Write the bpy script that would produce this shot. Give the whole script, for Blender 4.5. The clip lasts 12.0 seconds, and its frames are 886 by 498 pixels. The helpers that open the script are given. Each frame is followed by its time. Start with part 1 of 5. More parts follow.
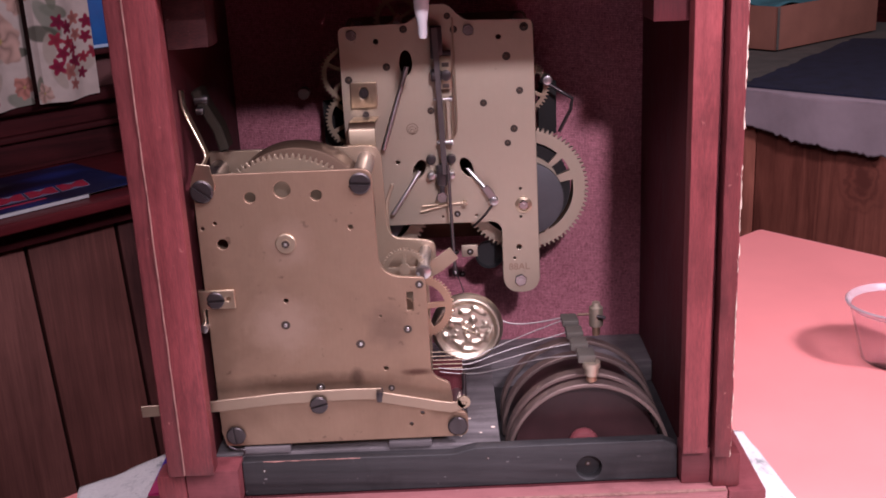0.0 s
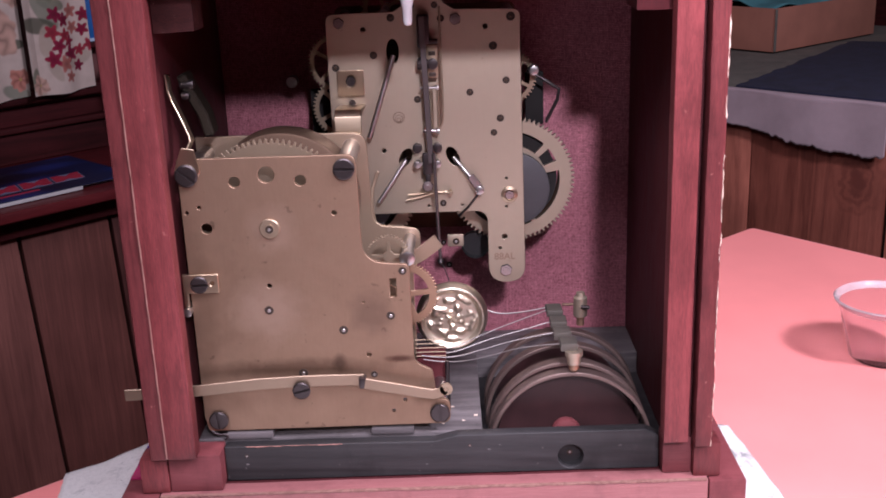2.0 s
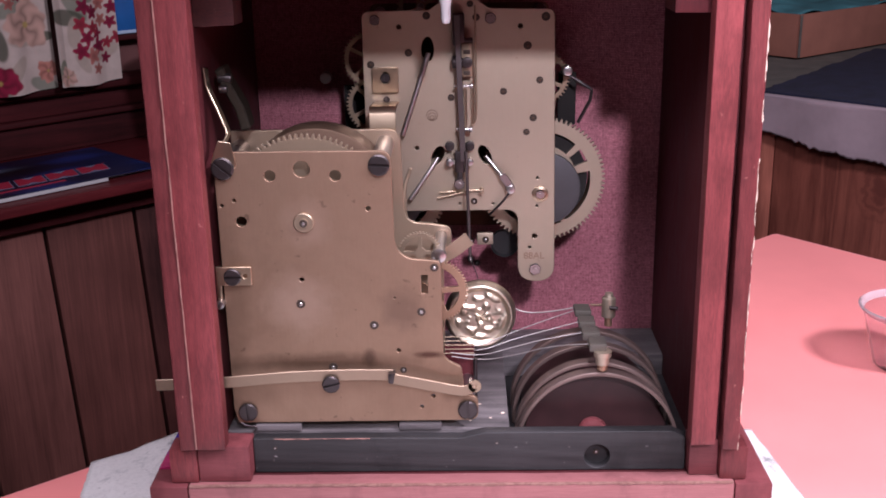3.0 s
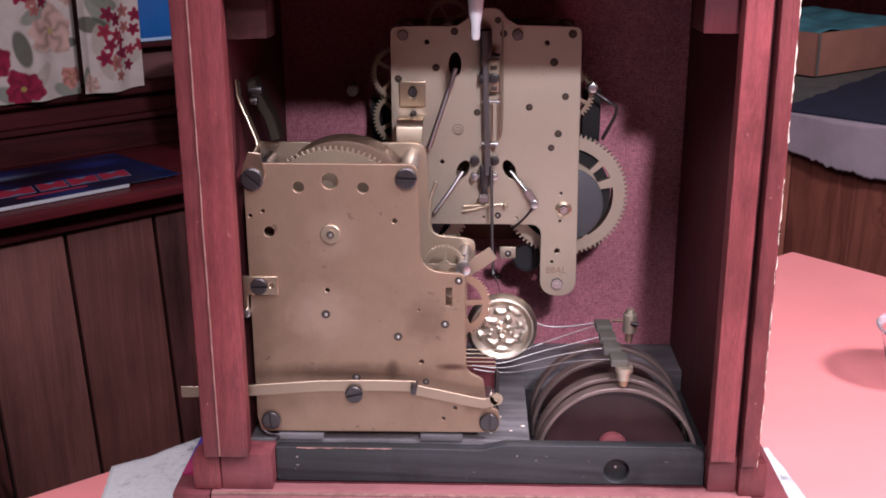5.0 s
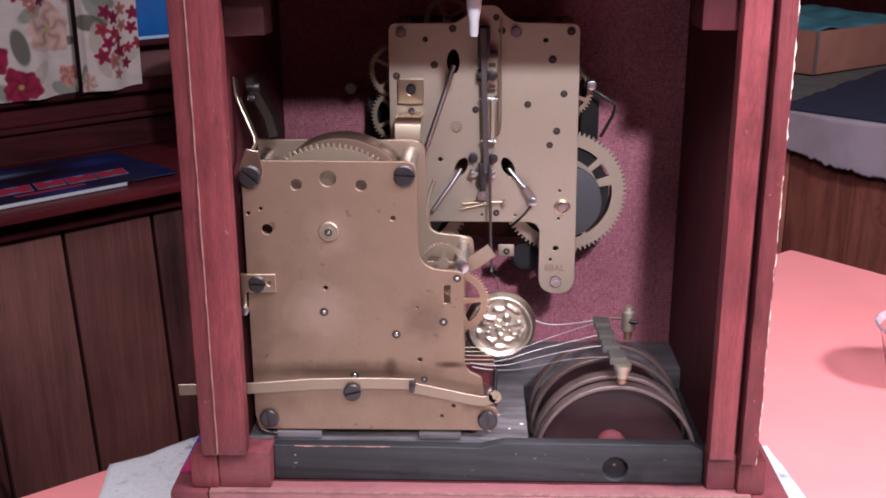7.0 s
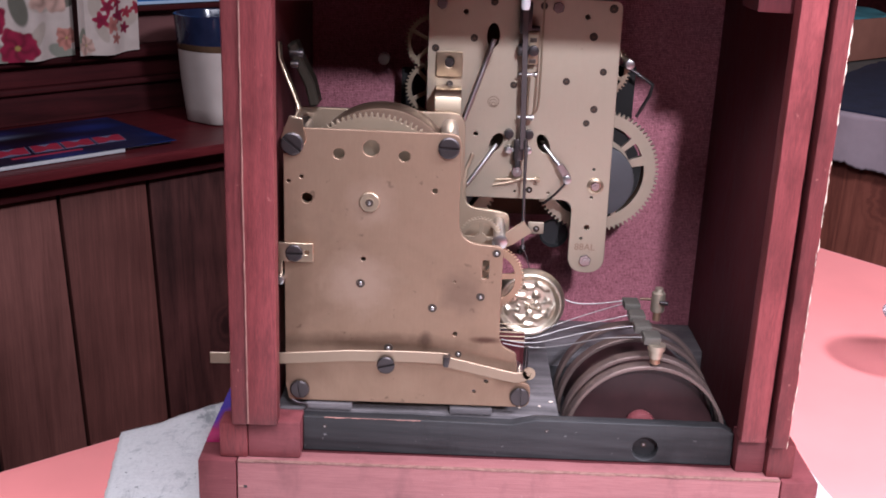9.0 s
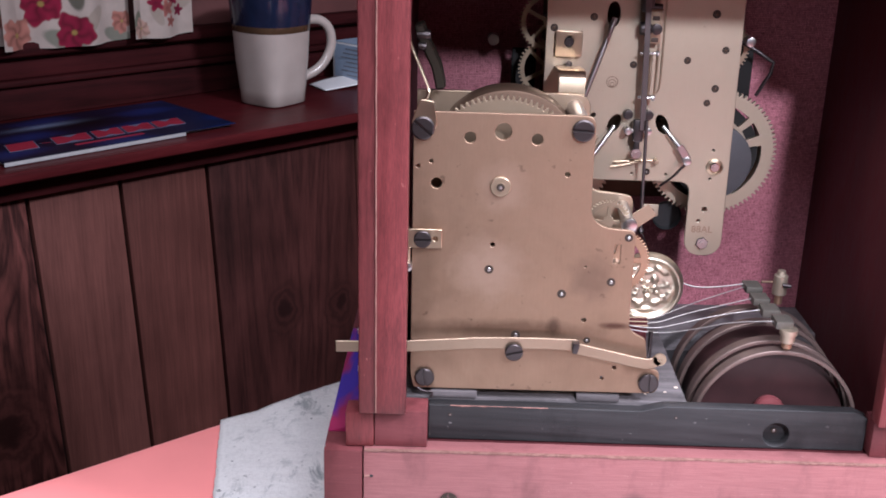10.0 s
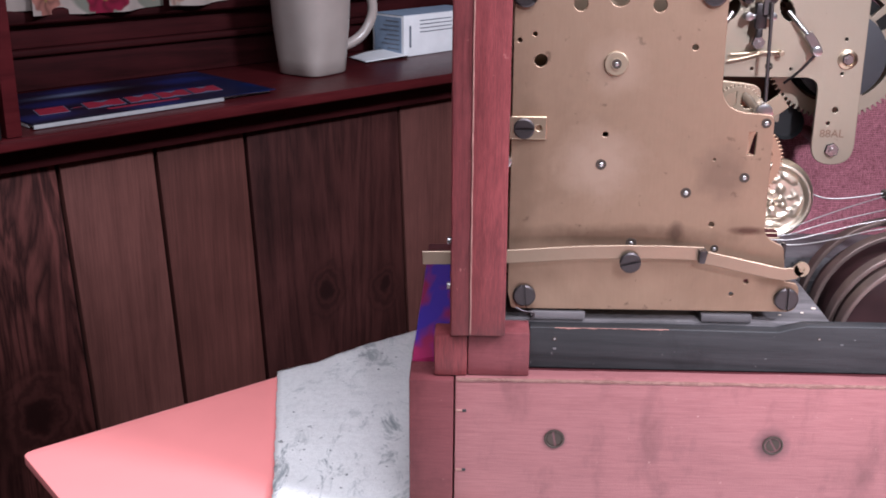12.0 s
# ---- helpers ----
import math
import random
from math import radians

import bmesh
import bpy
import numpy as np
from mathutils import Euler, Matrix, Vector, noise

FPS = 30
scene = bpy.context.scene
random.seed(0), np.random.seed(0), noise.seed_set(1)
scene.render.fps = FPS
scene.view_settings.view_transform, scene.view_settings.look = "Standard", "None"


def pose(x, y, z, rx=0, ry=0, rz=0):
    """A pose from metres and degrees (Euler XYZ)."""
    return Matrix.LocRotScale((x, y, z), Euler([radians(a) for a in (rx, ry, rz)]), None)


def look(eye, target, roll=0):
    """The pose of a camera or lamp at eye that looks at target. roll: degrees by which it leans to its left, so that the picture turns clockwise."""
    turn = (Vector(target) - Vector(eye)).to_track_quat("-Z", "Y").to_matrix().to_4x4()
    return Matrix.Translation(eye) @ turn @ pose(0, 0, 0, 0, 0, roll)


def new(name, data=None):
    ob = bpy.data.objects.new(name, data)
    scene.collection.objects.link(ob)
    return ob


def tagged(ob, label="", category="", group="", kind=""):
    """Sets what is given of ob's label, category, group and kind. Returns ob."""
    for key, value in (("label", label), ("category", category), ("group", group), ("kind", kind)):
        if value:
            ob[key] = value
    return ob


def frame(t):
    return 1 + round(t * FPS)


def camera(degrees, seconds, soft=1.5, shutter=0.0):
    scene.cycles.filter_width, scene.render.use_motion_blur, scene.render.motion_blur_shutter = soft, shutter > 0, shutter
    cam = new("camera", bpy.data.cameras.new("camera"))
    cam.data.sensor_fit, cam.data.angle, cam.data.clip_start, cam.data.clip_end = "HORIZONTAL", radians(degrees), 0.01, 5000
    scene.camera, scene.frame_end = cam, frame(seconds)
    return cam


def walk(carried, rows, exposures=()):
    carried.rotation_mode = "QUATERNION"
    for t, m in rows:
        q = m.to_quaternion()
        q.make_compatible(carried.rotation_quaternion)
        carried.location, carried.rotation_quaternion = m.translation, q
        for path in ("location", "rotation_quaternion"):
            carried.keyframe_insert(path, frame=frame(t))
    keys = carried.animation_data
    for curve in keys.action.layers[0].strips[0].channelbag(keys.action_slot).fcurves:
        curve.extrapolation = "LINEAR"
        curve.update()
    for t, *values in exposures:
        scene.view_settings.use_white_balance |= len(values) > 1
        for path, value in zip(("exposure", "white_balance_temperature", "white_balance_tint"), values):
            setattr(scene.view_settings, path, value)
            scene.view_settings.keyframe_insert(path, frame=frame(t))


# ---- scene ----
cam = camera(44.7, 12.0, 1.8)
PATH = [
    (0, (0.0, -0.481, 0.349), (-0.016, 1.42, -0.273), -2.7),
    (0.5, (0.001, -0.488, 0.346), (-0.036, 1.413, -0.272), -1.9),
    (1, (0.007, -0.486, 0.343), (-0.015, 1.418, -0.269), -2.3),
    (1.5, (0.01, -0.483, 0.341), (-0.005, 1.419, -0.276), -2.5),
    (2, (0.008, -0.485, 0.342), (-0.008, 1.417, -0.276), -2.1),
    (2.5, (-0.002, -0.488, 0.342), (-0.034, 1.414, -0.276), -1.1),
    (3, (-0.001, -0.488, 0.342), (-0.043, 1.414, -0.276), -1.1),
    (5, (-0.008, -0.493, 0.345), (-0.07, 1.415, -0.254), -0.2),
    (5.5, (-0.009, -0.493, 0.345), (-0.074, 1.416, -0.249), -0.1),
    (6, (-0.006, -0.492, 0.344), (-0.071, 1.417, -0.249), -0.5),
    (6.5, (-0.005, -0.491, 0.343), (-0.065, 1.417, -0.255), -0.6),
    (7, (-0.008, -0.492, 0.344), (-0.067, 1.415, -0.257), -0.2),
    (9, (-0.044, -0.49, 0.339), (-0.043, 1.407, -0.295), 2.2),
    (9.5, (-0.05, -0.491, 0.34), (-0.012, 1.4, -0.311), 1.8),
    (10, (-0.102, -0.48, 0.337), (-0.124, 1.404, -0.335), 1.4),
    (10.5, (-0.129, -0.474, 0.312), (-0.228, 1.4, -0.379), 1.1),
    (11, (-0.134, -0.457, 0.265), (-0.275, 1.422, -0.405), -0.5),
    (11.5, (-0.133, -0.446, 0.249), (-0.282, 1.445, -0.388), 0.6),
    (12, (-0.137, -0.427, 0.26), (-0.2, 1.468, -0.378), 0.3),
]
walk(cam, [(t, look(eye, target, roll)) for t, eye, target, roll in PATH],
     [(0, -0.26, 6600, 14), (0.5, -0.14, 6450, 10), (3, -0.14, 6300, 5), (5, -0.03, 6200, 0), (7, 0.03, 6100, -3), (9, 0.15, 6000, -6), (12, 0.2, 5900, -10)])

# ---- light ----
world = bpy.data.worlds.new("room_air")
scene.world = world
world.use_nodes = True
world.node_tree.nodes["Background"].inputs["Color"].default_value = (1.0, 0.86, 0.86, 1)
world.node_tree.nodes["Background"].inputs["Strength"].default_value = 0.001
lamp_data = bpy.data.lights.new("desk_lamp", "SPOT")
lamp_data.spot_size, lamp_data.spot_blend, lamp_data.shadow_soft_size = radians(28), 1.0, 0.035
lamp_data.energy, lamp_data.color = 54, (0.965, 0.842, 1.0)
lamp = new("desk_lamp", lamp_data)
lamp.matrix_world = look((0.185, -0.92, 0.77), (0.055, 0.15, 0.115))
ceiling_data = bpy.data.lights.new("ceiling_lamp", "AREA")
ceiling_data.shape, ceiling_data.size, ceiling_data.size_y = "RECTANGLE", 1.0, 0.55
ceiling_data.energy, ceiling_data.color = 22.5, (0.965, 0.842, 1.0)
ceiling_lamp = new("ceiling_lamp", ceiling_data)
ceiling_lamp.matrix_world = pose(0.02, -0.60, 1.02)
side_data = bpy.data.lights.new("side_lamp", "AREA")
side_data.shape, side_data.size = "DISK", 0.24
side_data.energy, side_data.color = 29, (0.965, 0.842, 1.0)
side_lamp = new("side_lamp", side_data)
side_lamp.matrix_world = look((0.88, -0.38, 1.05), (0.35, 0.25, 0.0))
scene.view_settings.exposure = 0.0

# ---- helpers of this scene ----
ID = Matrix.Identity(4)
ROOM = pose(0, 0, 0, 0, 0, 45)      # the room's walls stand at 45 degrees to the clock
WORLD = {}


def thing(name, at, label, category, group="", kind="", frame_of=ID):
    ob = new(name)
    ob.empty_display_size = 0.02
    ob.matrix_world = frame_of @ Matrix.Translation(at)
    WORLD[ob] = ob.matrix_world.copy()
    return tagged(ob, label, category, group, kind)


def place(name, mesh, parent, m=ID, label=""):
    ob = new(name, mesh)
    if parent is not None:
        ob.parent = parent
        ob.matrix_parent_inverse = WORLD[parent].inverted()
    ob.matrix_basis = m
    WORLD[ob] = m.copy()
    return tagged(ob, label)


def mesh_of(name, bm, material, smooth=35):
    me = bpy.data.meshes.new(name)
    bmesh.ops.recalc_face_normals(bm, faces=bm.faces)
    if smooth:
        for e in bm.edges:
            e.smooth = len(e.link_faces) == 2 and e.calc_face_angle(0) < radians(smooth)
        for f in bm.faces:
            f.smooth = True
    bm.to_mesh(me)
    bm.free()
    me.materials.append(material)
    return me


def part(name, bm, material, parent, label="", m=ID, smooth=35):
    return place(name, mesh_of(name, bm, material, smooth), parent, m, label)


def bevelled(bm, r, seg=2, edges=None):
    if r > 0:
        bmesh.ops.bevel(bm, geom=edges or bm.edges[:], offset=r, segments=seg, profile=0.6, affect="EDGES")
    return bm


def box(x0, x1, y0, y1, z0, z1, r=0.0006, seg=2, cuts=0, wobble=0.0):
    bm = bmesh.new()
    bmesh.ops.create_cube(bm, size=1)
    for v in bm.verts:
        v.co = ((x0 + x1) / 2 + v.co.x * (x1 - x0), (y0 + y1) / 2 + v.co.y * (y1 - y0), (z0 + z1) / 2 + v.co.z * (z1 - z0))
    bevelled(bm, r, seg)
    if cuts:
        long = max(x1 - x0, y1 - y0, z1 - z0)
        bmesh.ops.subdivide_edges(bm, edges=[e for e in bm.edges if e.calc_length() > long * 0.7], cuts=cuts)
    if wobble:
        for v in bm.verts:
            n = noise.noise_vector(v.co * 70) * wobble
            v.co += n
    return bm


def rod(p, q, r, seg=20, r2=None, caps=True, rim=0.0):
    """A round bar from p to q."""
    p, q = Vector(p), Vector(q)
    bm = bmesh.new()
    bmesh.ops.create_cone(bm, cap_ends=caps, segments=seg, radius1=r, radius2=r if r2 is None else r2, depth=(q - p).length)
    if rim:
        bevelled(bm, rim, 2, [e for e in bm.edges if len(e.link_faces) == 2 and e.calc_face_angle(0) > 1.0])
    bm.transform(Matrix.Translation((p + q) / 2) @ (q - p).to_track_quat("Z", "Y").to_matrix().to_4x4())
    return bm


def lathe(profile, seg=48, axis="Z"):
    """Turn (radius, height) pairs about the axis."""
    bm = bmesh.new()
    rings = []
    for r, h in profile:
        if r < 1e-6:
            rings.append([bm.verts.new((0, 0, h))])
        else:
            rings.append([bm.verts.new((r * math.cos(a), r * math.sin(a), h)) for a in (2 * math.pi * i / seg for i in range(seg))])
    for a, b in zip(rings, rings[1:]):
        for i in range(seg):
            j = (i + 1) % seg
            if len(a) == 1 and len(b) > 1:
                bm.faces.new((a[0], b[i], b[j]))
            elif len(b) == 1 and len(a) > 1:
                bm.faces.new((a[i], b[0], a[j]))
            elif len(a) > 1:
                bm.faces.new((a[i], a[j], b[j], b[i]))
    if axis == "Y":
        bm.transform(pose(0, 0, 0, 90))
    return bm


def from_curve(curve, material, name, smooth=35, m=ID):
    ob = bpy.data.objects.new("shape", curve)
    me = bpy.data.meshes.new_from_object(ob)
    bpy.data.objects.remove(ob)
    bm = bmesh.new()
    bm.from_mesh(me)
    bpy.data.meshes.remove(me)
    bpy.data.curves.remove(curve)
    bmesh.ops.remove_doubles(bm, verts=bm.verts, dist=1e-6)
    bm.transform(m)
    return mesh_of(name, bm, material, smooth)


def tube_mesh(name, points, r, material, seg=4, smooth=True):
    """A bent wire through the points."""
    c = bpy.data.curves.new("wire", "CURVE")
    c.dimensions, c.bevel_depth, c.bevel_resolution, c.use_fill_caps, c.resolution_u = "3D", r, seg, True, 8
    sp = c.splines.new("NURBS" if smooth else "POLY")
    sp.points.add(len(points) - 1)
    for p, co in zip(sp.points, points):
        p.co = (*co, 1)
    if smooth:
        sp.use_endpoint_u, sp.order_u = True, 3
    return from_curve(c, material, name, 60)


def cut_plate(name, outline, holes, y0, y1, material, edge=0.0003):
    """A sheet in the x-z plane with openings through it, from y0 (front) to y1."""
    c = bpy.data.curves.new("sheet", "CURVE")
    c.dimensions, c.fill_mode, c.extrude, c.bevel_depth, c.bevel_resolution = "2D", "BOTH", (y1 - y0) / 2 - edge, edge, 1
    c.offset = -edge
    for loop in (outline, *holes):
        sp = c.splines.new("POLY")
        sp.points.add(len(loop) - 1)
        for p, (x, z) in zip(sp.points, loop):
            p.co = (x, z, 0, 1)
        sp.use_cyclic_u = True
    return from_curve(c, material, name, 0, pose(0, (y0 + y1) / 2, 0, 90))


def ring_pts(x, z, r, n=24, rz=None, turn=0.0):
    rz = r if rz is None else rz
    out = []
    for i in range(n):
        a = 2 * math.pi * i / n
        u, v = r * math.cos(a), rz * math.sin(a)
        out.append((x + u * math.cos(turn) - v * math.sin(turn), z + u * math.sin(turn) + v * math.cos(turn)))
    return out


def round_poly(points, radii, n=6):
    """Round the corners of a polygon."""
    out = []
    k = len(points)
    for i, r in enumerate(radii):
        p, a, b = Vector(points[i]), Vector(points[i - 1]), Vector(points[(i + 1) % k])
        if r <= 0:
            out.append(tuple(p))
            continue
        u, w = (a - p).normalized(), (b - p).normalized()
        half = max(u.angle(w) / 2, 0.1)
        d = min(r / math.tan(half), (a - p).length * 0.49, (b - p).length * 0.49)
        s, e = p + u * d, p + w * d
        for j in range(n + 1):
            t = j / n
            out.append(tuple(s * (1 - t) ** 2 + p * 2 * t * (1 - t) + e * t * t))
    return out


def gear_mesh(name, r, teeth, depth, y0, y1, material, rim, spokes=5, hub=0.2, spoke=0.1, gaps=()):
    """A toothed wheel about the origin, with crossings cut out."""
    out = []
    for i in range(teeth):
        a = 2 * math.pi * i / teeth
        s = 2 * math.pi / teeth
        for da, rr in ((-0.28, r - depth), (-0.2, r - depth * 0.35), (-0.09, r), (0.09, r), (0.2, r - depth * 0.35), (0.28, r - depth)):
            out.append((rr * math.sin(a + da * s), rr * math.cos(a + da * s)))
    holes = []
    ri, ro = r * hub, r - depth - rim
    for k in range(spokes):
        a0 = 2 * math.pi * k / spokes
        a1 = a0 + 2 * math.pi / spokes
        g = spoke * r / 2
        inner = [(ri * math.sin(a), ri * math.cos(a)) for a in np.linspace(a0 + g / ri, a1 - g / ri, 5)]
        outer = [(ro * math.sin(a), ro * math.cos(a)) for a in np.linspace(a1 - g / ro, a0 + g / ro, 10)]
        holes.append(inner + outer)
    for a0, a1 in gaps:
        arc = np.radians(np.linspace(a0, a1, 24))
        holes.append([(ri * math.sin(a), ri * math.cos(a)) for a in arc] + [(ro * math.sin(a), ro * math.cos(a)) for a in arc[::-1]])
    return cut_plate(name, out, holes, y0, y1, material, 0.0001)


def ribbon(points, width, thick, side=(0, 1, 0)):
    """A flat strip bent along the points; its width lies along side."""
    bm = bmesh.new()
    pts = [Vector(p) for p in points]
    side = Vector(side).normalized()
    rows = []
    for i, p in enumerate(pts):
        t = (pts[min(i + 1, len(pts) - 1)] - pts[max(i - 1, 0)]).normalized()
        n = t.cross(side).normalized()
        s = n.cross(t).normalized()
        rows.append([bm.verts.new(p + s * a * width / 2 + n * b * thick / 2) for a, b in ((-1, -1), (1, -1), (1, 1), (-1, 1))])
    for a, b in zip(rows, rows[1:]):
        for i in range(4):
            bm.faces.new((a[i], a[(i + 1) % 4], b[(i + 1) % 4], b[i]))
    bm.faces.new(rows[0][::-1])
    bm.faces.new(rows[-1])
    return bevelled(bm, min(thick, width) * 0.18, 1)


def grid_mesh(name, u, v, fn, material, colours=None, thick=0.0, smooth=True):
    """A sheet of u by v points; fn(i/u, j/v) gives places; colours(x, y) a printed pattern."""
    us, vs = np.linspace(0, 1, u), np.linspace(0, 1, v)
    verts = [fn(a, b) for b in vs for a in us]
    faces = [(j * u + i, j * u + i + 1, (j + 1) * u + i + 1, (j + 1) * u + i) for j in range(v - 1) for i in range(u - 1)]
    n = len(verts)
    if thick:
        verts += [tuple(Vector(p) - Vector((0, 0, thick))) for p in verts]
        faces += [tuple(n + k for k in f[::-1]) for f in faces]
        edge = [i for i in range(u)] + [j * u + u - 1 for j in range(1, v)] + [(v - 1) * u + i for i in range(u - 2, -1, -1)] + [j * u for j in range(v - 2, 0, -1)]
        faces += [(b, a, a + n, b + n) for a, b in zip(edge, edge[1:] + edge[:1])]
    me = bpy.data.meshes.new(name)
    me.from_pydata(verts, [], faces)
    if colours is not None:
        A, B = np.meshgrid(us, vs)
        rgb = colours(A.ravel(), B.ravel())
        rgba = np.ones((len(verts), 4), dtype=np.float32)
        rgba[:n, :3] = rgb
        if thick:
            rgba[n:, :3] = rgb
        at = me.color_attributes.new("print", "FLOAT_COLOR", "POINT")
        at.data.foreach_set("color", rgba.ravel())
    for p in me.polygons:
        p.use_smooth = smooth
    me.materials.append(material)
    return me


# ---- materials ----
class Nodes:
    def __init__(self, name):
        self.m = bpy.data.materials.new(name)
        self.m.use_nodes = True
        self.t = self.m.node_tree
        self.b = self.t.nodes["Principled BSDF"]
        self.co = self.add("ShaderNodeTexCoord").outputs["Object"]

    def add(self, kind, ins=None, **props):
        n = self.t.nodes.new(kind)
        if "operation" in props:
            n.operation = props["operation"]
        if "data_type" in props:
            n.data_type, n.blend_type = props["data_type"], props["blend_type"]
        if "layer_name" in props:
            n.layer_name = props["layer_name"]
        for k, v in (ins or {}).items():
            self.put(n.inputs[k], v)
        return n

    def put(self, socket, v):
        if isinstance(v, bpy.types.NodeSocket):
            self.t.links.new(v, socket)
        else:
            socket.default_value = v

    def scaled(self, v, s):
        return self.add("ShaderNodeMapping", {"Vector": v, "Scale": s}).outputs[0]

    def noise(self, scale, detail=4, v=None, rough=0.55, warp=0.0):
        n = self.add("ShaderNodeTexNoise", {"Vector": v or self.co, "Scale": scale, "Detail": detail, "Roughness": rough, "Distortion": warp})
        return n.outputs["Fac"]

    def math(self, op, a, b=0.0, c=0.0):
        n = self.add("ShaderNodeMath", operation=op)
        for s, v in zip(n.inputs, (a, b, c)):
            self.put(s, v)
        return n.outputs[0]

    def span(self, v, a, b, c=0.0, d=1.0):
        return self.add("ShaderNodeMapRange", {"Value": v, "From Min": a, "From Max": b, "To Min": c, "To Max": d}).outputs[0]

    def mix(self, f, a, b, mode="MIX"):
        n = self.add("ShaderNodeMix", data_type="RGBA", blend_type=mode)
        for s, v in ((n.inputs[0], f), (n.inputs[6], a), (n.inputs[7], b)):
            self.put(s, (*v, 1) if isinstance(v, tuple) and len(v) == 3 else v)
        return n.outputs[2]

    def random(self):
        return self.add("ShaderNodeObjectInfo").outputs["Random"]

    def bump(self, h, strength=0.3, dist=0.001):
        n = self.add("ShaderNodeBump", {"Height": h, "Strength": strength, "Distance": dist})
        self.t.links.new(n.outputs[0], self.b.inputs["Normal"])

    def done(self, colour, rough=0.5, metal=0.0, **more):
        self.put(self.b.inputs["Base Color"], (*colour, 1) if isinstance(colour, tuple) else colour)
        self.put(self.b.inputs["Roughness"], rough)
        self.put(self.b.inputs["Metallic"], metal)
        for k, v in more.items():
            self.put(self.b.inputs[k.replace("_", " ")], v)
        return self.m


def wood(name, dark, light, grain=(1, 1, 0.07), scale=60, rough=0.45, knots=(), vary=0.25, wear=None, gloss=0.3, stains=(), line=0.75, figure=0.6):
    n = Nodes(name)
    rnd = n.random()
    shift = n.add("ShaderNodeVectorMath", {0: n.co}, operation="ADD")
    n.put(shift.inputs[1], n.add("ShaderNodeCombineXYZ", {0: n.math("MULTIPLY", rnd, 3.7), 1: n.math("MULTIPLY", rnd, 1.9), 2: n.math("MULTIPLY", rnd, 5.3)}).outputs[0])
    v = n.scaled(shift.outputs[0], grain)
    broad = n.noise(scale * 0.28, 4, v, 0.5, figure)
    rings = n.math("FRACT", n.math("MULTIPLY", broad, 7.0))
    rings = n.math("PINGPONG", rings, 0.5)
    fine = n.noise(scale * 9, 5, v, 0.7)
    f = n.math("ADD", n.math("MULTIPLY", rings, line), n.math("MULTIPLY", fine, 1.5 - line))
    f = n.span(f, 0.2, 0.85)
    for kx, kz, kr in knots:
        sep = n.add("ShaderNodeSeparateXYZ", {0: n.co}).outputs
        dx, dz = n.math("SUBTRACT", sep[0], kx), n.math("MULTIPLY", n.math("SUBTRACT", sep[2], kz), 0.75)
        d = n.math("SQRT", n.math("ADD", n.math("MULTIPLY", dx, dx), n.math("MULTIPLY", dz, dz)))
        d2 = n.math("ADD", d, n.math("MULTIPLY", n.math("SUBTRACT", n.noise(55, 4), 0.5), kr * 1.5))
        ripple = n.span(n.math("ADD", n.math("SINE", n.math("MULTIPLY", d2, 9 / kr)), n.math("MULTIPLY", fine, 1.2)), -0.6, 1.8, 0.15, 0.6)
        f = n.mix(n.span(d2, kr * 2.6, kr * 1.2), f, ripple)
        f = n.mix(n.span(d2, kr * 1.0, kr * 0.45), f, (0.0, 0.0, 0.0))
    col = n.mix(f, dark, light)
    blot = n.span(n.noise(9, 3), 0.3, 0.7, 1 - vary, 1 + vary * 0.6)
    tone = n.math("MULTIPLY", blot, n.span(rnd, 0, 1, 1 - vary, 1 + vary))
    col = n.mix(1.0, col, n.add("ShaderNodeCombineColor", {0: tone, 1: tone, 2: tone}).outputs[0], "MULTIPLY")
    if wear:
        grime = n.math("MULTIPLY", n.span(n.noise(45, 5, n.scaled(n.co, (1, 1, 0.5)), 0.65), 0.52, 0.72), 0.55)
        col = n.mix(grime, col, tuple(c * 0.45 for c in dark))
        worn = n.span(n.noise(210, 5, None, 0.7), 0.66, 0.74)
        col = n.mix(n.math("MULTIPLY", worn, 0.55), col, wear)
    for sx, sz, sr in stains:
        sep = n.add("ShaderNodeSeparateXYZ", {0: n.co}).outputs
        dx, dz = n.math("SUBTRACT", sep[0], sx), n.math("SUBTRACT", sep[2], sz)
        d = n.math("SQRT", n.math("ADD", n.math("MULTIPLY", dx, dx), n.math("MULTIPLY", dz, dz)))
        d = n.math("ADD", d, n.math("MULTIPLY", n.math("SUBTRACT", n.noise(260, 3), 0.5), sr * 0.5))
        col = n.mix(n.span(d, sr * 1.15, sr * 0.5, 0, 0.6), col, (0.035, 0.02, 0.022))
    n.bump(fine, 0.25, 0.0006)
    return n.done(col, n.span(fine, 0.2, 0.8, rough - 0.08, rough + 0.15), 0, Specular_IOR_Level=gloss)


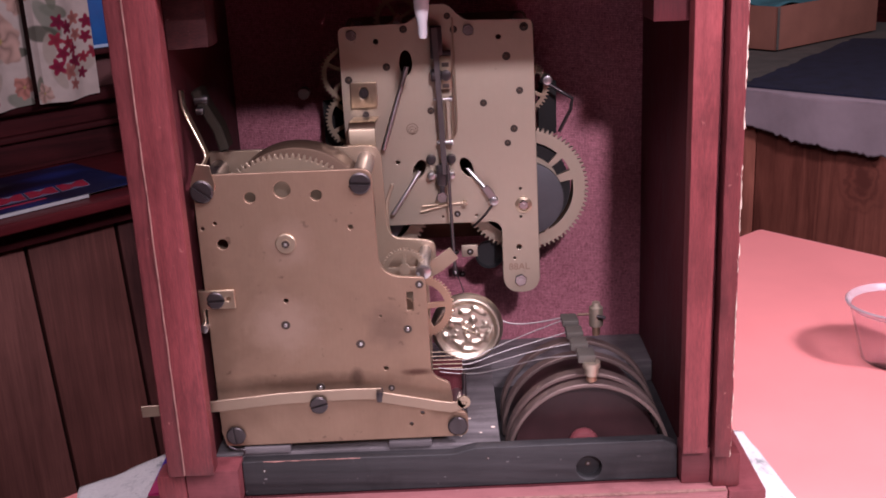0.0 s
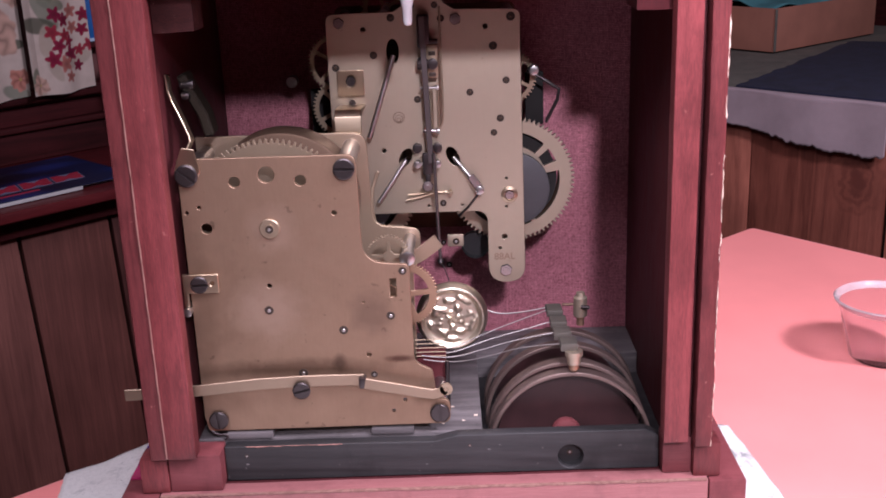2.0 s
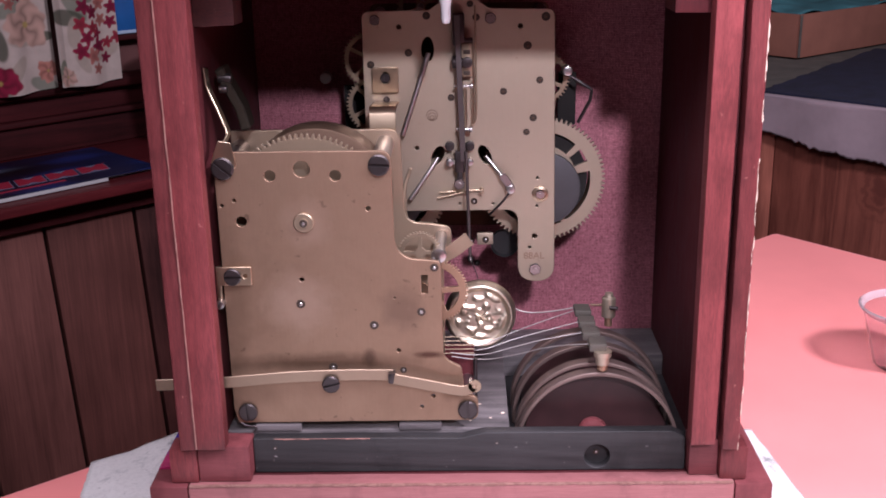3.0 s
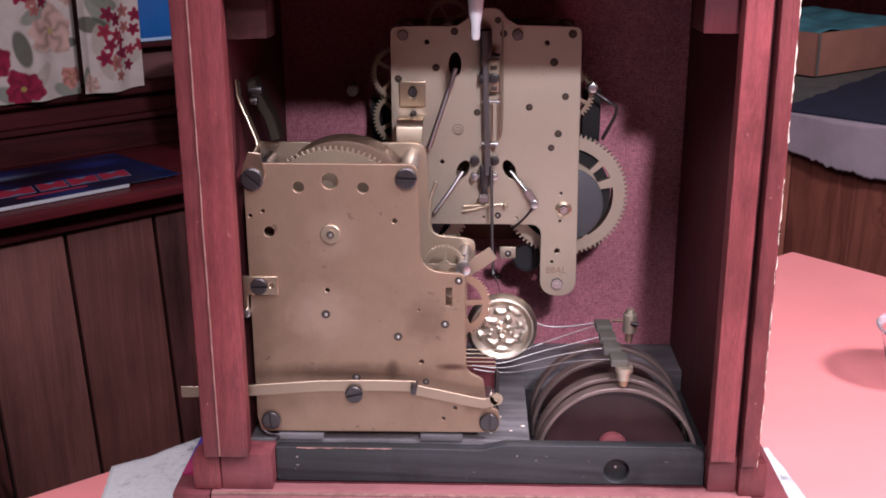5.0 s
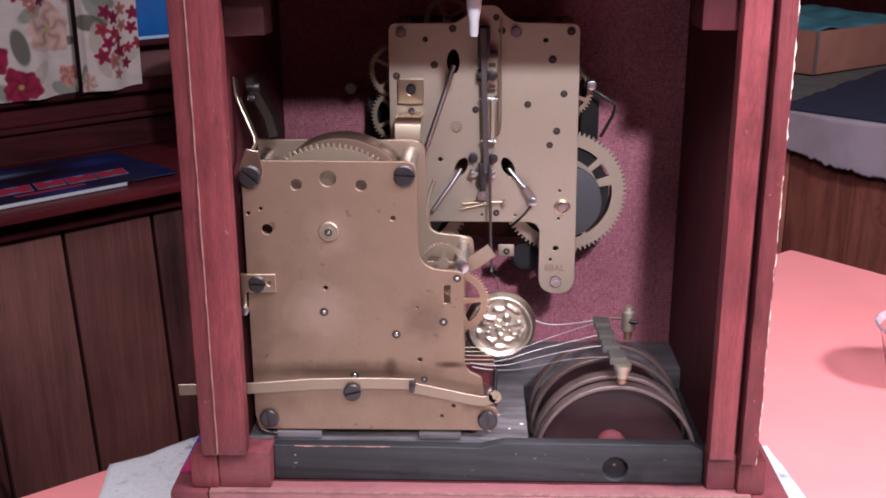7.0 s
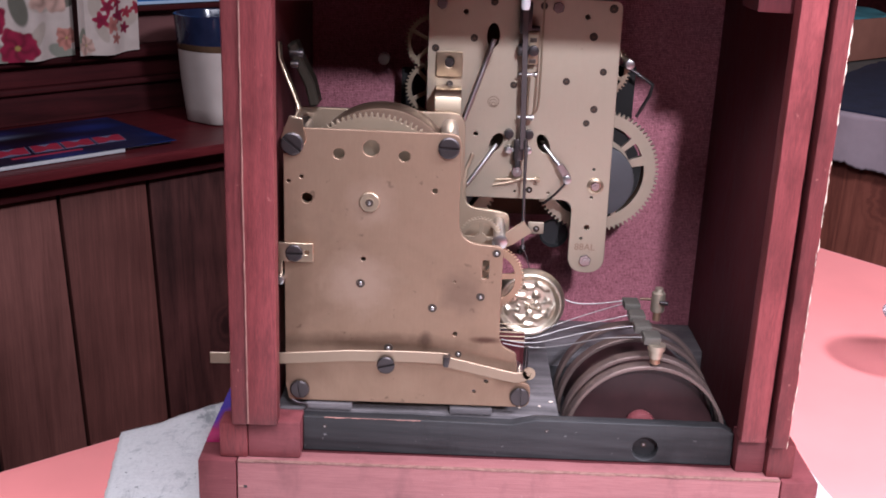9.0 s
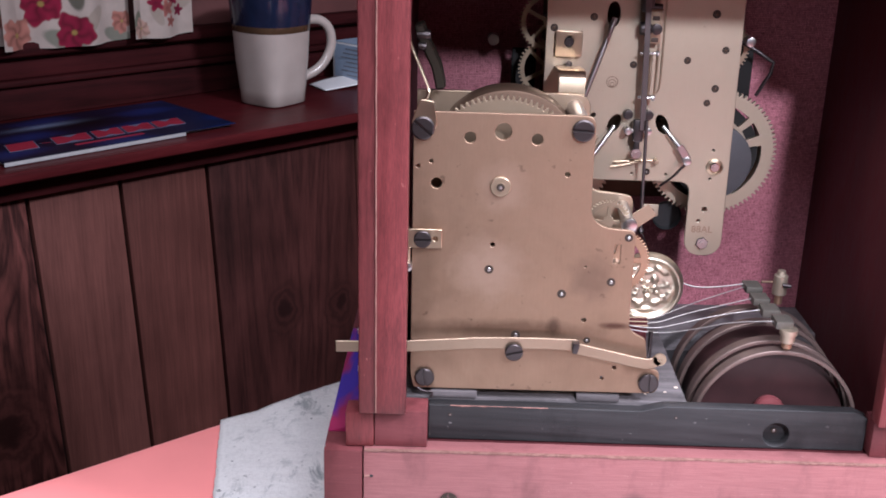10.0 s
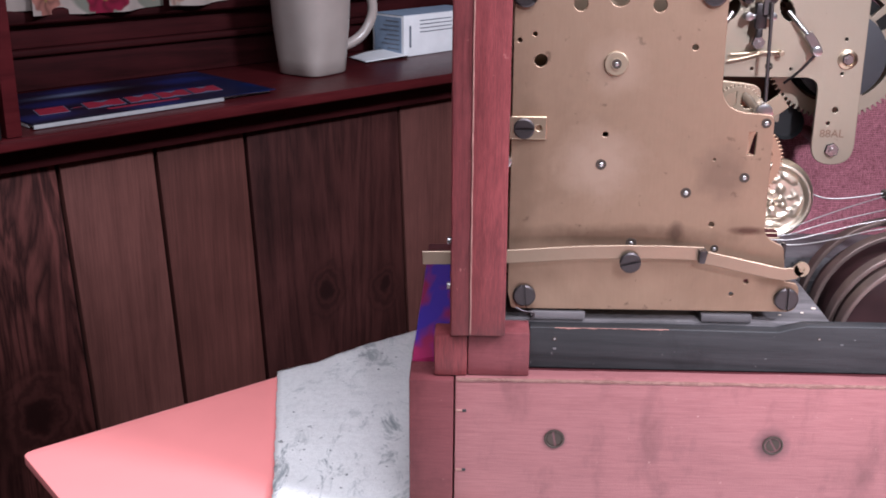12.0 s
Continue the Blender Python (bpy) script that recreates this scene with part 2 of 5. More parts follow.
def metal(name, base, tarnish, rough=0.38, amount=0.5, brush=(0.15, 1, 1), metallic=1.0, spots=0.0, stains=()):
    n = Nodes(name)
    blot = n.noise(28, 5, None, 0.6, 0.4)
    blot = n.math("ADD", n.math("MULTIPLY", blot, 0.55), n.math("MULTIPLY", n.noise(11, 3, None, 0.5, 0.8), 0.45))
    streak = n.noise(900, 3, n.scaled(n.co, brush), 0.6)
    f = n.span(n.math("ADD", n.math("MULTIPLY", blot, 0.8), n.math("MULTIPLY", streak, 0.09)), 0.30, 0.72, 0, amount)
    col = n.mix(f, base, tarnish)
    if spots:
        col = n.mix(n.math("MULTIPLY", n.span(n.noise(160, 4), 0.68, 0.74), spots), col, tuple(c * 0.35 for c in tarnish))
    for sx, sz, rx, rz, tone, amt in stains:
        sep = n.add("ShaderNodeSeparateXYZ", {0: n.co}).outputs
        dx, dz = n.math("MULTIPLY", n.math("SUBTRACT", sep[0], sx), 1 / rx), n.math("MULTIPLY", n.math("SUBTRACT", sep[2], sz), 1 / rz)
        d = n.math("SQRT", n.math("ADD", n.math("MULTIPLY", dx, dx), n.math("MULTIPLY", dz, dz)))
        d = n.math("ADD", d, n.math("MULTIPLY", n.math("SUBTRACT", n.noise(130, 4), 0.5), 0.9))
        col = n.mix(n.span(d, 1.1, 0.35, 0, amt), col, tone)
    n.bump(streak, 0.02, 0.0003)
    return n.done(col, n.span(blot, 0.3, 0.7, rough - 0.06, rough + 0.1), metallic)


def plain(name, colour, rough=0.5, vary=0.15, scale=40, bump=0.1, grain=300, metallic=0.0, **more):
    n = Nodes(name)
    b = n.span(n.noise(scale, 4), 0.3, 0.7, 1 - vary, 1 + vary)
    col = n.mix(1.0, colour, n.add("ShaderNodeCombineColor", {0: b, 1: b, 2: b}).outputs[0], "MULTIPLY")
    if bump:
        n.bump(n.noise(grain, 4), bump, 0.0008)
    return n.done(col, rough, metallic, **more)


def printed(name, rough=0.8, weave=900, gloss=0.2):
    n = Nodes(name)
    c = n.add("ShaderNodeVertexColor", layer_name="print").outputs["Color"]
    b = n.span(n.noise(60, 4), 0.3, 0.7, 0.9, 1.06)
    col = n.mix(1.0, c, n.add("ShaderNodeCombineColor", {0: b, 1: b, 2: b}).outputs[0], "MULTIPLY")
    n.bump(n.noise(weave, 2), 0.15, 0.0005)
    return n.done(col, rough, 0, Specular_IOR_Level=gloss)


M_case = wood("mahogany_upright", (0.0550, 0.0098, 0.0115), (0.1640, 0.0345, 0.0375), (1, 1, 0.09), 190, 0.44, (), 0.30, (0.42, 0.20, 0.18), 0.35, (), 0.4, 1.0)
# pale scuffs over a base colour darkened for the shade under the top
M_block = wood("scuffed_block_in_shade", (0.0200, 0.0060, 0.0070), (0.0900, 0.0260, 0.0260), (0.4, 1, 1), 150, 0.6, (), 0.4, (0.50, 0.34, 0.32), 0.3, (), 0.4, 1.5)
M_olive = metal("oily_dark_bracket", (0.0260, 0.0190, 0.0120), (0.0140, 0.0100, 0.0080), 0.6, 0.8, (1, 1, 1), 0.5)
M_case_h = wood("mahogany_level", (0.1125, 0.0253, 0.0292), (0.1709, 0.0469, 0.0523), (0.06, 1, 1), 160, 0.45, (), 0.16, (0.5, 0.28, 0.26), 0.3, (), 0.3)
M_rail = wood("dusty_pink_mahogany", (0.2050, 0.0680, 0.0720), (0.3050, 0.1200, 0.1230), (0.05, 1, 1), 170, 0.44, (), 0.2, (0.6, 0.38, 0.36), 0.5, ((-0.1015, 0.0285, 0.0055), (-0.0065, 0.0275, 0.0085)), 0.25)
# mahogany with the shade of the case's inside put into its colour
M_case_shade = wood("mahogany_in_shade", (0.0330, 0.0052, 0.0072), (0.0740, 0.0120, 0.0155), (1, 0.2, 0.06), 120, 0.6, (), 0.2, None, 0.3, (), 0.3)
M_raw = wood("raw_wood_edge", grain=(1, 1, 0.06), scale=160, rough=0.8, vary=0.15, dark=(0.5, 0.38, 0.3), light=(0.75, 0.62, 0.52))
M_worn = wood("rubbed_pale_edge", (0.2000, 0.0900, 0.0760), (0.3800, 0.2050, 0.1750), (1, 1, 0.3), 260, 0.7, (), 0.3)
M_black = wood("black_stained_wood", grain=(0.0660, 1.0000, 1.0600), scale=130, rough=0.5, vary=0.35, wear=(0.2200, 0.1800, 0.1908), dark=(0.013, 0.0125, 0.0135), light=(0.036, 0.034, 0.036))
M_floor = wood("grey_stained_wood", grain=(0.08, 1, 1), scale=120, rough=0.6, vary=0.3, wear=(0.3, 0.27, 0.26), dark=(0.058, 0.052, 0.054), light=(0.165, 0.145, 0.150))
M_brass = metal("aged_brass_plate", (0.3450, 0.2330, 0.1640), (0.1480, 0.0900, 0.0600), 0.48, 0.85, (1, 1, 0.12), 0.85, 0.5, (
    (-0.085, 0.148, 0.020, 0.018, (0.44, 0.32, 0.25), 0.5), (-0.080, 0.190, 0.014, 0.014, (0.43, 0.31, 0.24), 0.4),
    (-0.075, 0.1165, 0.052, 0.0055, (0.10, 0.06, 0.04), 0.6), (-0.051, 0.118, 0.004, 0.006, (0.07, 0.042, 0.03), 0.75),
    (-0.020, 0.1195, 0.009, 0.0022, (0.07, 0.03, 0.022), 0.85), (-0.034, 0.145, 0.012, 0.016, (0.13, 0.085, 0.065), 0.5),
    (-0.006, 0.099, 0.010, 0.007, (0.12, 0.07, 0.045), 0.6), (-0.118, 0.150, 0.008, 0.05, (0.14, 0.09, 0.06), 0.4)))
M_brass2 = metal("pale_brass_plate", (0.5074, 0.4312, 0.3392), (0.3683, 0.2932, 0.2151), 0.46, 0.6, (1, 1, 0.1), 0.85, 0.3)
M_warm = metal("warm_brass_plate", (0.4600, 0.3550, 0.2600), (0.3100, 0.2250, 0.1550), 0.42, 0.7, (1, 1, 0.1), 0.85, 0.3)
M_brass3 = metal("bright_brass", (0.6375, 0.5100, 0.3740), (0.4250, 0.3145, 0.2125), 0.3, 0.6, (1, 1, 1), 1.0)
M_bob = metal("polished_pale_brass", (0.85, 0.74, 0.60), (0.66, 0.54, 0.40), 0.38, 0.5, (1, 1, 1), 1.0)
M_wheel = metal("wheel_brass", (0.4160, 0.3280, 0.2400), (0.2400, 0.1760, 0.1200), 0.42, 0.7, (1, 1, 1), 0.85, 0.3)
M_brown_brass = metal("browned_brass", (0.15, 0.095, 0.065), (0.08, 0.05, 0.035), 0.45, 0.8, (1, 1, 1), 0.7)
M_copper = metal("copper_wheel", (0.4612, 0.3087, 0.2145), (0.3075, 0.1837, 0.1155), 0.42, 0.6, (1, 1, 1), 0.9)
M_steel = metal("polished_steel", (0.55, 0.53, 0.53), (0.3, 0.27, 0.26), 0.3, 0.6, (1, 1, 1), 1.0)
M_wire = metal("dull_wire", (0.4420, 0.4160, 0.4160), (0.2600, 0.2340, 0.2210), 0.42, 0.6, (1, 1, 1), 0.9)
M_dark_steel = metal("blued_steel", (0.0780, 0.0660, 0.0680), (0.0380, 0.0310, 0.0310), 0.36, 0.7, (1, 1, 1), 0.85)
M_leader = metal("grey_steel_bar", (0.1600, 0.1350, 0.1350), (0.0800, 0.0650, 0.0660), 0.40, 0.7, (1, 1, 1), 0.8)
M_barrel = metal("dark_barrel_steel", (0.0420, 0.0420, 0.0450), (0.0210, 0.0180, 0.0180), 0.5, 0.8, (1, 1, 1), 0.6)
M_disc = metal("grey_barrel_cap", (0.1050, 0.1020, 0.1120), (0.0620, 0.0560, 0.0600), 0.5, 0.8, (1, 1, 1), 0.6)
M_lever = metal("dull_lever_brass", (0.3400, 0.2560, 0.1880), (0.2000, 0.1420, 0.1000), 0.32, 0.7, (1, 1, 1), 0.85)
M_gong = metal("rusty_gong_steel", (0.1800, 0.1300, 0.1180), (0.1000, 0.0600, 0.0500), 0.46, 0.9, (1, 1, 1), 0.6, 0.4)
M_gong_disc = plain("dark_red_lacquer", (0.030, 0.011, 0.012), 0.5, 0.3, 60)
M_green = metal("green_grey_brass", (0.1210, 0.1080, 0.0932), (0.0665, 0.0594, 0.0497), 0.55, 0.9, (1, 1, 1), 0.4, 0.4)
M_sink = metal("oily_bushing", (0.07, 0.05, 0.04), (0.03, 0.022, 0.02), 0.45, 0.8, (1, 1, 1), 0.5)
M_white_metal = plain("grey_white_metal", (0.62, 0.62, 0.64), 0.4, 0.1)
# near-black colour that stands in for shade in gaps and recesses
M_gap_shade = plain("gap_shade_black", (0.012, 0.01, 0.01), 0.9, 0.2)
M_table = plain("salmon_laminate", (0.92, 0.305, 0.295), 0.48, 0.05, 9, 0.03, 700, 0.0, Specular_IOR_Level=0.5)
M_leg = plain("table_leg_paint", (0.05, 0.04, 0.04), 0.5)


def cloth_red():
    n = Nodes("red_backing_cloth")
    sep = n.add("ShaderNodeSeparateXYZ", {0: n.co}).outputs
    warp = n.math("MULTIPLY", n.math("SUBTRACT", n.noise(120, 2), 0.5), 2.4)
    tx = n.math("ABSOLUTE", n.math("SINE", n.math("ADD", n.math("MULTIPLY", sep[0], 3300.0), warp)))
    tz = n.math("ABSOLUTE", n.math("SINE", n.math("ADD", n.math("MULTIPLY", sep[2], 3050.0), warp)))
    a = n.math("MULTIPLY", tx, n.noise(1100, 3, n.scaled(n.co, (1, 1, 0.3)), 0.7))
    c = n.math("MULTIPLY", tz, n.noise(1100, 3, n.scaled(n.co, (0.3, 1, 1)), 0.7))
    w = n.math("MAXIMUM", a, c)
    f = n.span(w, 0.24, 0.62)
    col = n.mix(f, (0.11, 0.017, 0.028), (0.66, 0.25, 0.31))
    t = n.span(n.noise(14, 4), 0.3, 0.7, 0.8, 1.15)
    col = n.mix(1.0, col, n.add("ShaderNodeCombineColor", {0: t, 1: t, 2: t}).outputs[0], "MULTIPLY")
    n.bump(w, 0.5, 0.0006)
    return n.done(col, 0.5, 0, Specular_IOR_Level=0.6)


M_cloth = cloth_red()


def towel_material():
    n = Nodes("grimy_white_towel")
    ribs = n.math("SINE", n.math("MULTIPLY", n.add("ShaderNodeSeparateXYZ", {0: n.co}).outputs[1], 900.0))
    smudge = n.span(n.noise(75, 6, n.scaled(n.co, (1, 0.5, 1)), 0.75, 0.8), 0.53, 0.64)
    grime = n.span(n.noise(11, 3), 0.38, 0.68)
    col = n.mix(n.math("MULTIPLY", grime, 0.35), (0.80, 0.775, 0.765), (0.64, 0.62, 0.61))
    col = n.mix(n.math("MULTIPLY", n.math("MULTIPLY", smudge, n.span(n.noise(9, 2), 0.36, 0.56)), 0.8), col, (0.20, 0.22, 0.23))
    col = n.mix(n.math("MULTIPLY", n.span(n.noise(420, 3), 0.45, 0.7), 0.2), col, (0.40, 0.38, 0.38))
    fleck = n.math("MULTIPLY", n.span(n.noise(230, 2), 0.68, 0.72), n.span(n.noise(21, 2), 0.48, 0.58))
    col = n.mix(n.math("MULTIPLY", fleck, 0.85), col, (0.06, 0.06, 0.065))
    n.bump(n.math("ADD", n.noise(1100, 3), n.math("MULTIPLY", ribs, 0.06)), 0.5, 0.0012)
    return n.done(col, 0.95, 0, Specular_IOR_Level=0.1)


M_towel = towel_material()


# blue and purple reflections on glossy varnish, put into the base colour
def purple():
    n = Nodes("purple_blue_reflection")
    f = n.span(n.noise(34, 2, n.scaled(n.co, (2, 0.6, 1))), 0.42, 0.6)
    return n.done(n.mix(f, (0.045, 0.025, 0.30), (0.26, 0.015, 0.075)), 0.22)


M_purple = purple()

# ---- the room ----
M_plank = wood("dark_pine_plank", (0.0192, 0.0062, 0.0058), (0.0760, 0.0236, 0.0210), (1, 1, 0.05), 55, 0.5, (), 0.3, None, 0.12)
M_plank_light = wood("lighter_pine_plank", (0.0576, 0.0216, 0.0186), (0.1312, 0.0512, 0.0432), (1, 1, 0.035), 50, 0.55, (), 0.2, None, 0.12, (), 0.45)
M_plank_mid = wood("brown_pine_plank", (0.0544, 0.0189, 0.0162), (0.1248, 0.0448, 0.0372), (1, 1, 0.035), 50, 0.55, (), 0.2, None, 0.12, (), 0.45)
M_plank_knots = wood("knotty_dark_pine", (0.0168, 0.0059, 0.0056), (0.0656, 0.0220, 0.0196), (1, 1, 0.10), 42, 0.5, ((0.3575, -0.220, 0.0143), (0.4505, -0.2385, 0.0132)), 0.3, None, 0.12, (), 0.7, 1.6)
M_plank_swirl = wood("swirled_dark_pine", (0.0220, 0.0080, 0.0074), (0.1080, 0.0360, 0.0315), (1, 1, 0.12), 80, 0.5, ((-0.0154, -0.264, 0.022),), 0.3, None, 0.12, (), 1.1, 1.4)
M_plank_right = wood("warm_pine_panel", (0.1850, 0.0560, 0.0410), (0.4300, 0.1450, 0.1020), (1, 1, 0.06), 60, 0.5, (), 0.25)
M_ledge = wood("varnished_red_ledge", (0.0330, 0.0040, 0.0055), (0.0640, 0.0082, 0.0102), (0.07, 1, 1), 60, 0.32, (), 0.2, None, 0.2)
M_wall_board = wood("dark_red_wall_board", (0.0160, 0.0026, 0.0032), (0.0400, 0.0066, 0.0078), (0.07, 1, 1), 60, 0.6, (), 0.25, None, 0.08)
M_wall = plain("brick_red_wall_paint", (0.0800, 0.0240, 0.0225), 0.7, 0.15, 14)
M_ceiling = plain("dim_ceiling_paint", (0.12, 0.10, 0.09), 0.9)
M_carpet = plain("dark_room_floor", (0.06, 0.03, 0.025), 0.9, 0.3, 10, 0.4, 400)

NORTH = ROOM @ Matrix.Translation((0.008, 0.0041, -0.0052)) @ Matrix.Scale(1.02, 4)     # the ledge and what stands on it
X0, X1, Y0, YW = -1.7, 2.0, -1.9, 0.9935     # the room's bounds, in its own axes
FLOOR = -0.74


def structure(name, bm, material, label, m=ROOM, smooth=0):
    ob = part(name, bm, material, None, label, m, smooth)
    return tagged(ob, label, name.split("_")[0], "", "structure")


structure("floor", box(X0, X1, Y0, YW, FLOOR - 0.05, FLOOR, 0), M_carpet, "dark brown floor under the table")
structure("ceiling", box(X0, X1, Y0, YW, 1.55, 1.6, 0), M_ceiling, "plain dim ceiling above the room")
structure("wall_north", box(X0, X1, YW, YW + 0.1, FLOOR, 1.55, 0), M_wall, "brick-red painted wall behind the wooden ledge")
structure("wall_east", box(X1, X1 + 0.1, Y0, YW + 0.1, FLOOR, 1.55, 0), M_wall_board, "dark red wall behind the cardboard box")
structure("wall_south", box(X0, X1, Y0 - 0.1, Y0, FLOOR, 1.55, 0), M_wall, "plain brick-red wall behind the viewer")
structure("wall_west", box(X0 - 0.1, X0, Y0 - 0.1, YW + 0.1, FLOOR, 1.55, 0), M_wall, "plain brick-red side wall")

# wooden ledge with plank wainscot below it
ledge = thing("ledge_north", (0.2, 0.70, 0.045), "varnished dark red wooden ledge above plank panelling", "ledge", kind="structure", frame_of=NORTH)
part("ledge_board", box(-1.2, 1.094, 0.743, 0.9695, 0.033, 0.045, 0.003, 3), M_ledge, ledge, "", NORTH)
part("ledge_batten", box(-1.2, 1.125, 0.800, 0.8150, 0.0005, 0.0277, 0.001), M_wall_board, ledge, "", ROOM)

wains = thing("wainscot_north", (0.2, 0.82, FLOOR), "dark knotty pine plank panelling under the ledge", "panelling", kind="structure", frame_of=ROOM)
# added black sheet: the shade between the planks as colour
part("backing", box(-1.2, 1.131, 0.828, 0.842, FLOOR, 0.0195, 0), M_gap_shade, wains, "", ROOM)
EDGES = (-0.474, -0.309, -0.160, 0.031, 0.138, 0.250, 0.478, 0.586, 0.762, 0.895, 1.0, 1.125)
PLANKS = (M_plank, M_plank, M_plank_swirl, M_plank_light, M_plank_mid, M_plank_knots, M_plank_light, M_plank, M_plank, M_plank, M_plank)
for a, b, material in zip(EDGES, EDGES[1:], PLANKS):
    plank = box(a + 0.002, b - 0.002, 0.8155, 0.8277, FLOOR, 0.0190, 0.0027, 2)
    for v in plank.verts:       # the panelling leans a little out of plumb
        v.co.x -= v.co.z * 0.045
    part("plank", plank, material, wains, "", ROOM)
trim = thing("wall_trim", (0.2, 0.969, 0.1), "dark red stepped wooden moulding along the wall", "moulding", kind="structure", frame_of=NORTH)
for z0, z1, d, r in ((0.0455, 0.083, 0.008, 0.001), (0.0832, 0.091, 0.016, 0.003), (0.0912, 0.117, 0.006, 0.001), (0.1172, 0.134, 0.022, 0.005)):
    part("moulding", box(-0.02, 1.094, 0.969 - d, 0.969 - 0.0005, z0, z1, r, 3), M_wall_board, trim, "", NORTH)

# ledge on the other side of the corner
ledge2 = thing("ledge_east", (1.131, 0.3, 0.048), "wooden bench top in the corner of the room", "ledge", kind="structure", frame_of=ROOM)
part("ledge_board", box(1.133, X1, -1.2, YW, 0.030, 0.047, 0.002, 2), M_wall_board, ledge2, "", ROOM)
wains2 = thing("wainscot_east", (1.14, 0.3, FLOOR), "reddish brown pine panelling with a dark knot", "panelling", kind="structure", frame_of=ROOM)
# same black sheet for the shaded gaps on this side
part("backing", box(1.153, 1.165, -1.2, YW, FLOOR, 0.0295, 0), M_gap_shade, wains2, "", ROOM)


def east_plank(y0, y1, knots):
    n_mat = M_plank_right
    if knots:
        n_mat = wood("knotty_warm_pine", (0.1164, 0.0315, 0.0228), (0.2795, 0.0864, 0.0597), (1, 1, 0.06), 60, 0.5, knots, 0.15)
    # built along local x and turned, so that the grain and knots lie in the plank's face
    part("plank", box(-y1 + 0.001, -y0 - 0.001, -0.0125, 0.0, FLOOR, 0.0295, 0.002, 2), n_mat, wains2, "", ROOM @ pose(1.1525, 0, 0, 0, 0, -90))


for y0, y1, k in ((-0.2, -0.04, ()), (-0.04, 0.095, ()), (0.095, 0.253, ()), (0.257, 0.47, ((-0.299, -0.066, 0.019),)), (0.47, 0.60, ()), (0.60, 0.715, ())):
    east_plank(y0, y1, k)

# ---- table ----
table = thing("folding_table", (0.15, 0.0, FLOOR), "square card table with a salmon-pink laminate top", "table")
TURN_T = math.degrees(math.atan2(0.6025, 0.7115))
TABLE = pose(-0.369, 0.056, -0.0168, 0, 0, TURN_T)
top = box(0, 0.932, -0.932, 0, -0.0045, 0, 0)
bevelled(top, 0.006, 3, [e for e in top.edges if abs(e.verts[0].co.z - e.verts[1].co.z) > 0.002])
bevelled(top, 0.0008, 2, [e for e in top.edges if e.verts[0].co.z > -0.001 and e.verts[1].co.z > -0.001])
tabletop = part("tabletop", top, M_table, table, "", TABLE)
part("apron", box(0.07, 0.862, -0.862, -0.07, -0.06, -0.0048, 0.002), M_leg, table, "", TABLE)
for x, y in ((0.1, -0.1), (0.832, -0.1), (0.1, -0.832), (0.832, -0.832)):
    part("leg", rod((x, y, FLOOR + 0.004), (x, y, -0.06), 0.012), M_leg, table, "", TABLE)

# ---- towel under the clock ----


def towel_at(a, b):
    left = Vector((-0.183, -0.32)).lerp(Vector((-0.254, 0.151)), b)
    right = Vector((0.240, -0.32)).lerp(Vector((0.197, 0.198)), b)
    x = left.x + (right.x - left.x) * a
    far = min(0.151 + (x + 0.254) * 0.8468, 0.225 - 0.1 * max(0, x + 0.15))
    y = -0.32 + (far + 0.32) * b
    lift = 0.0011 * noise.noise((x * 22, y * 22, 0)) + 0.0006 * noise.noise((x * 80, y * 80, 2))
    free = -0.157 > x or x > 0.146 or y < -0.01
    return (x + 0.0012 * noise.noise((y * 24, a * 3, 1)) + 0.0003 * math.sin(y * 1500), y + 0.002 * noise.noise((x * 40, b * 3, 5)), -0.0140 + (lift + 0.0008 if free else -0.0003))


towel = place("towel", grid_mesh("towel", 130, 140, towel_at, M_towel, None, 0.0024), None)
tagged(towel, "grimy white ribbed towel spread flat under the clock", "towel")

# ---- clock case ----
case = thing("clock_case", (0, 0.09, -0.0138), "red mahogany mantel clock case with its back open", "clock case")
rail = part("bottom_rail", box(-0.1457, 0.1347, 0, 0.012, -0.0138, 0.0563, 0.0009, 2, 30, 0.00025), M_rail, case, "pinkish worn mahogany rail with two sunk screws")
part("base_side", box(-0.166, -0.1463, 0, 0.19, -0.0138, 0.0560, 0.0012, 2, 12, 0.0003), M_case_h, case, "", pose(0, 0, 0))
part("base_side", box(0.1353, 0.1545, 0, 0.19, -0.0138, 0.0555, 0.0012, 2, 12, 0.0003), M_case_h, case)
part("base_panel", box(-0.1462, 0.1352, 0.0125, 0.19, -0.012, 0.0555, 0.0005), M_case_shade, case)
part("base_block", box(-0.155, -0.1405, 0.0035, 0.018, 0.0563, 0.0755, 0.0012), M_case, case)
part("base_block", box(-0.1402, -0.1135, 0.0042, 0.020, 0.0565, 0.0768, 0.0009), M_case_h, case)
part("base_block", box(0.1275, 0.1415, 0.0035, 0.018, 0.0560, 0.0748, 0.0012), M_case, case)
part("base_block", box(0.1125, 0.1272, 0.0075, 0.020, 0.0565, 0.0768, 0.0009), M_case_h, case)
shim = box(-0.1745, -0.128, -0.0085, 0.012, -0.0148, -0.0095, 0.0004)
for v in shim.verts:
    v.co.z = -0.0145 + (v.co.z + 0.0145) * (0.25 + 0.75 * (-0.120 - v.co.x) / 0.05) * (0.55 if v.co.y < 0 else 1)
    if v.co.y > 0:
        v.co.x = max(v.co.x, -0.1655)
tagged(part("wooden_shim", shim, M_raw, None), "thin raw wooden wedge under the clock corner", "shim")
top_wear = box(-0.1450, 0.1340, -0.0003, 0.0016, 0.0556, 0.0566, 0.0, 1, 120, 0.0)
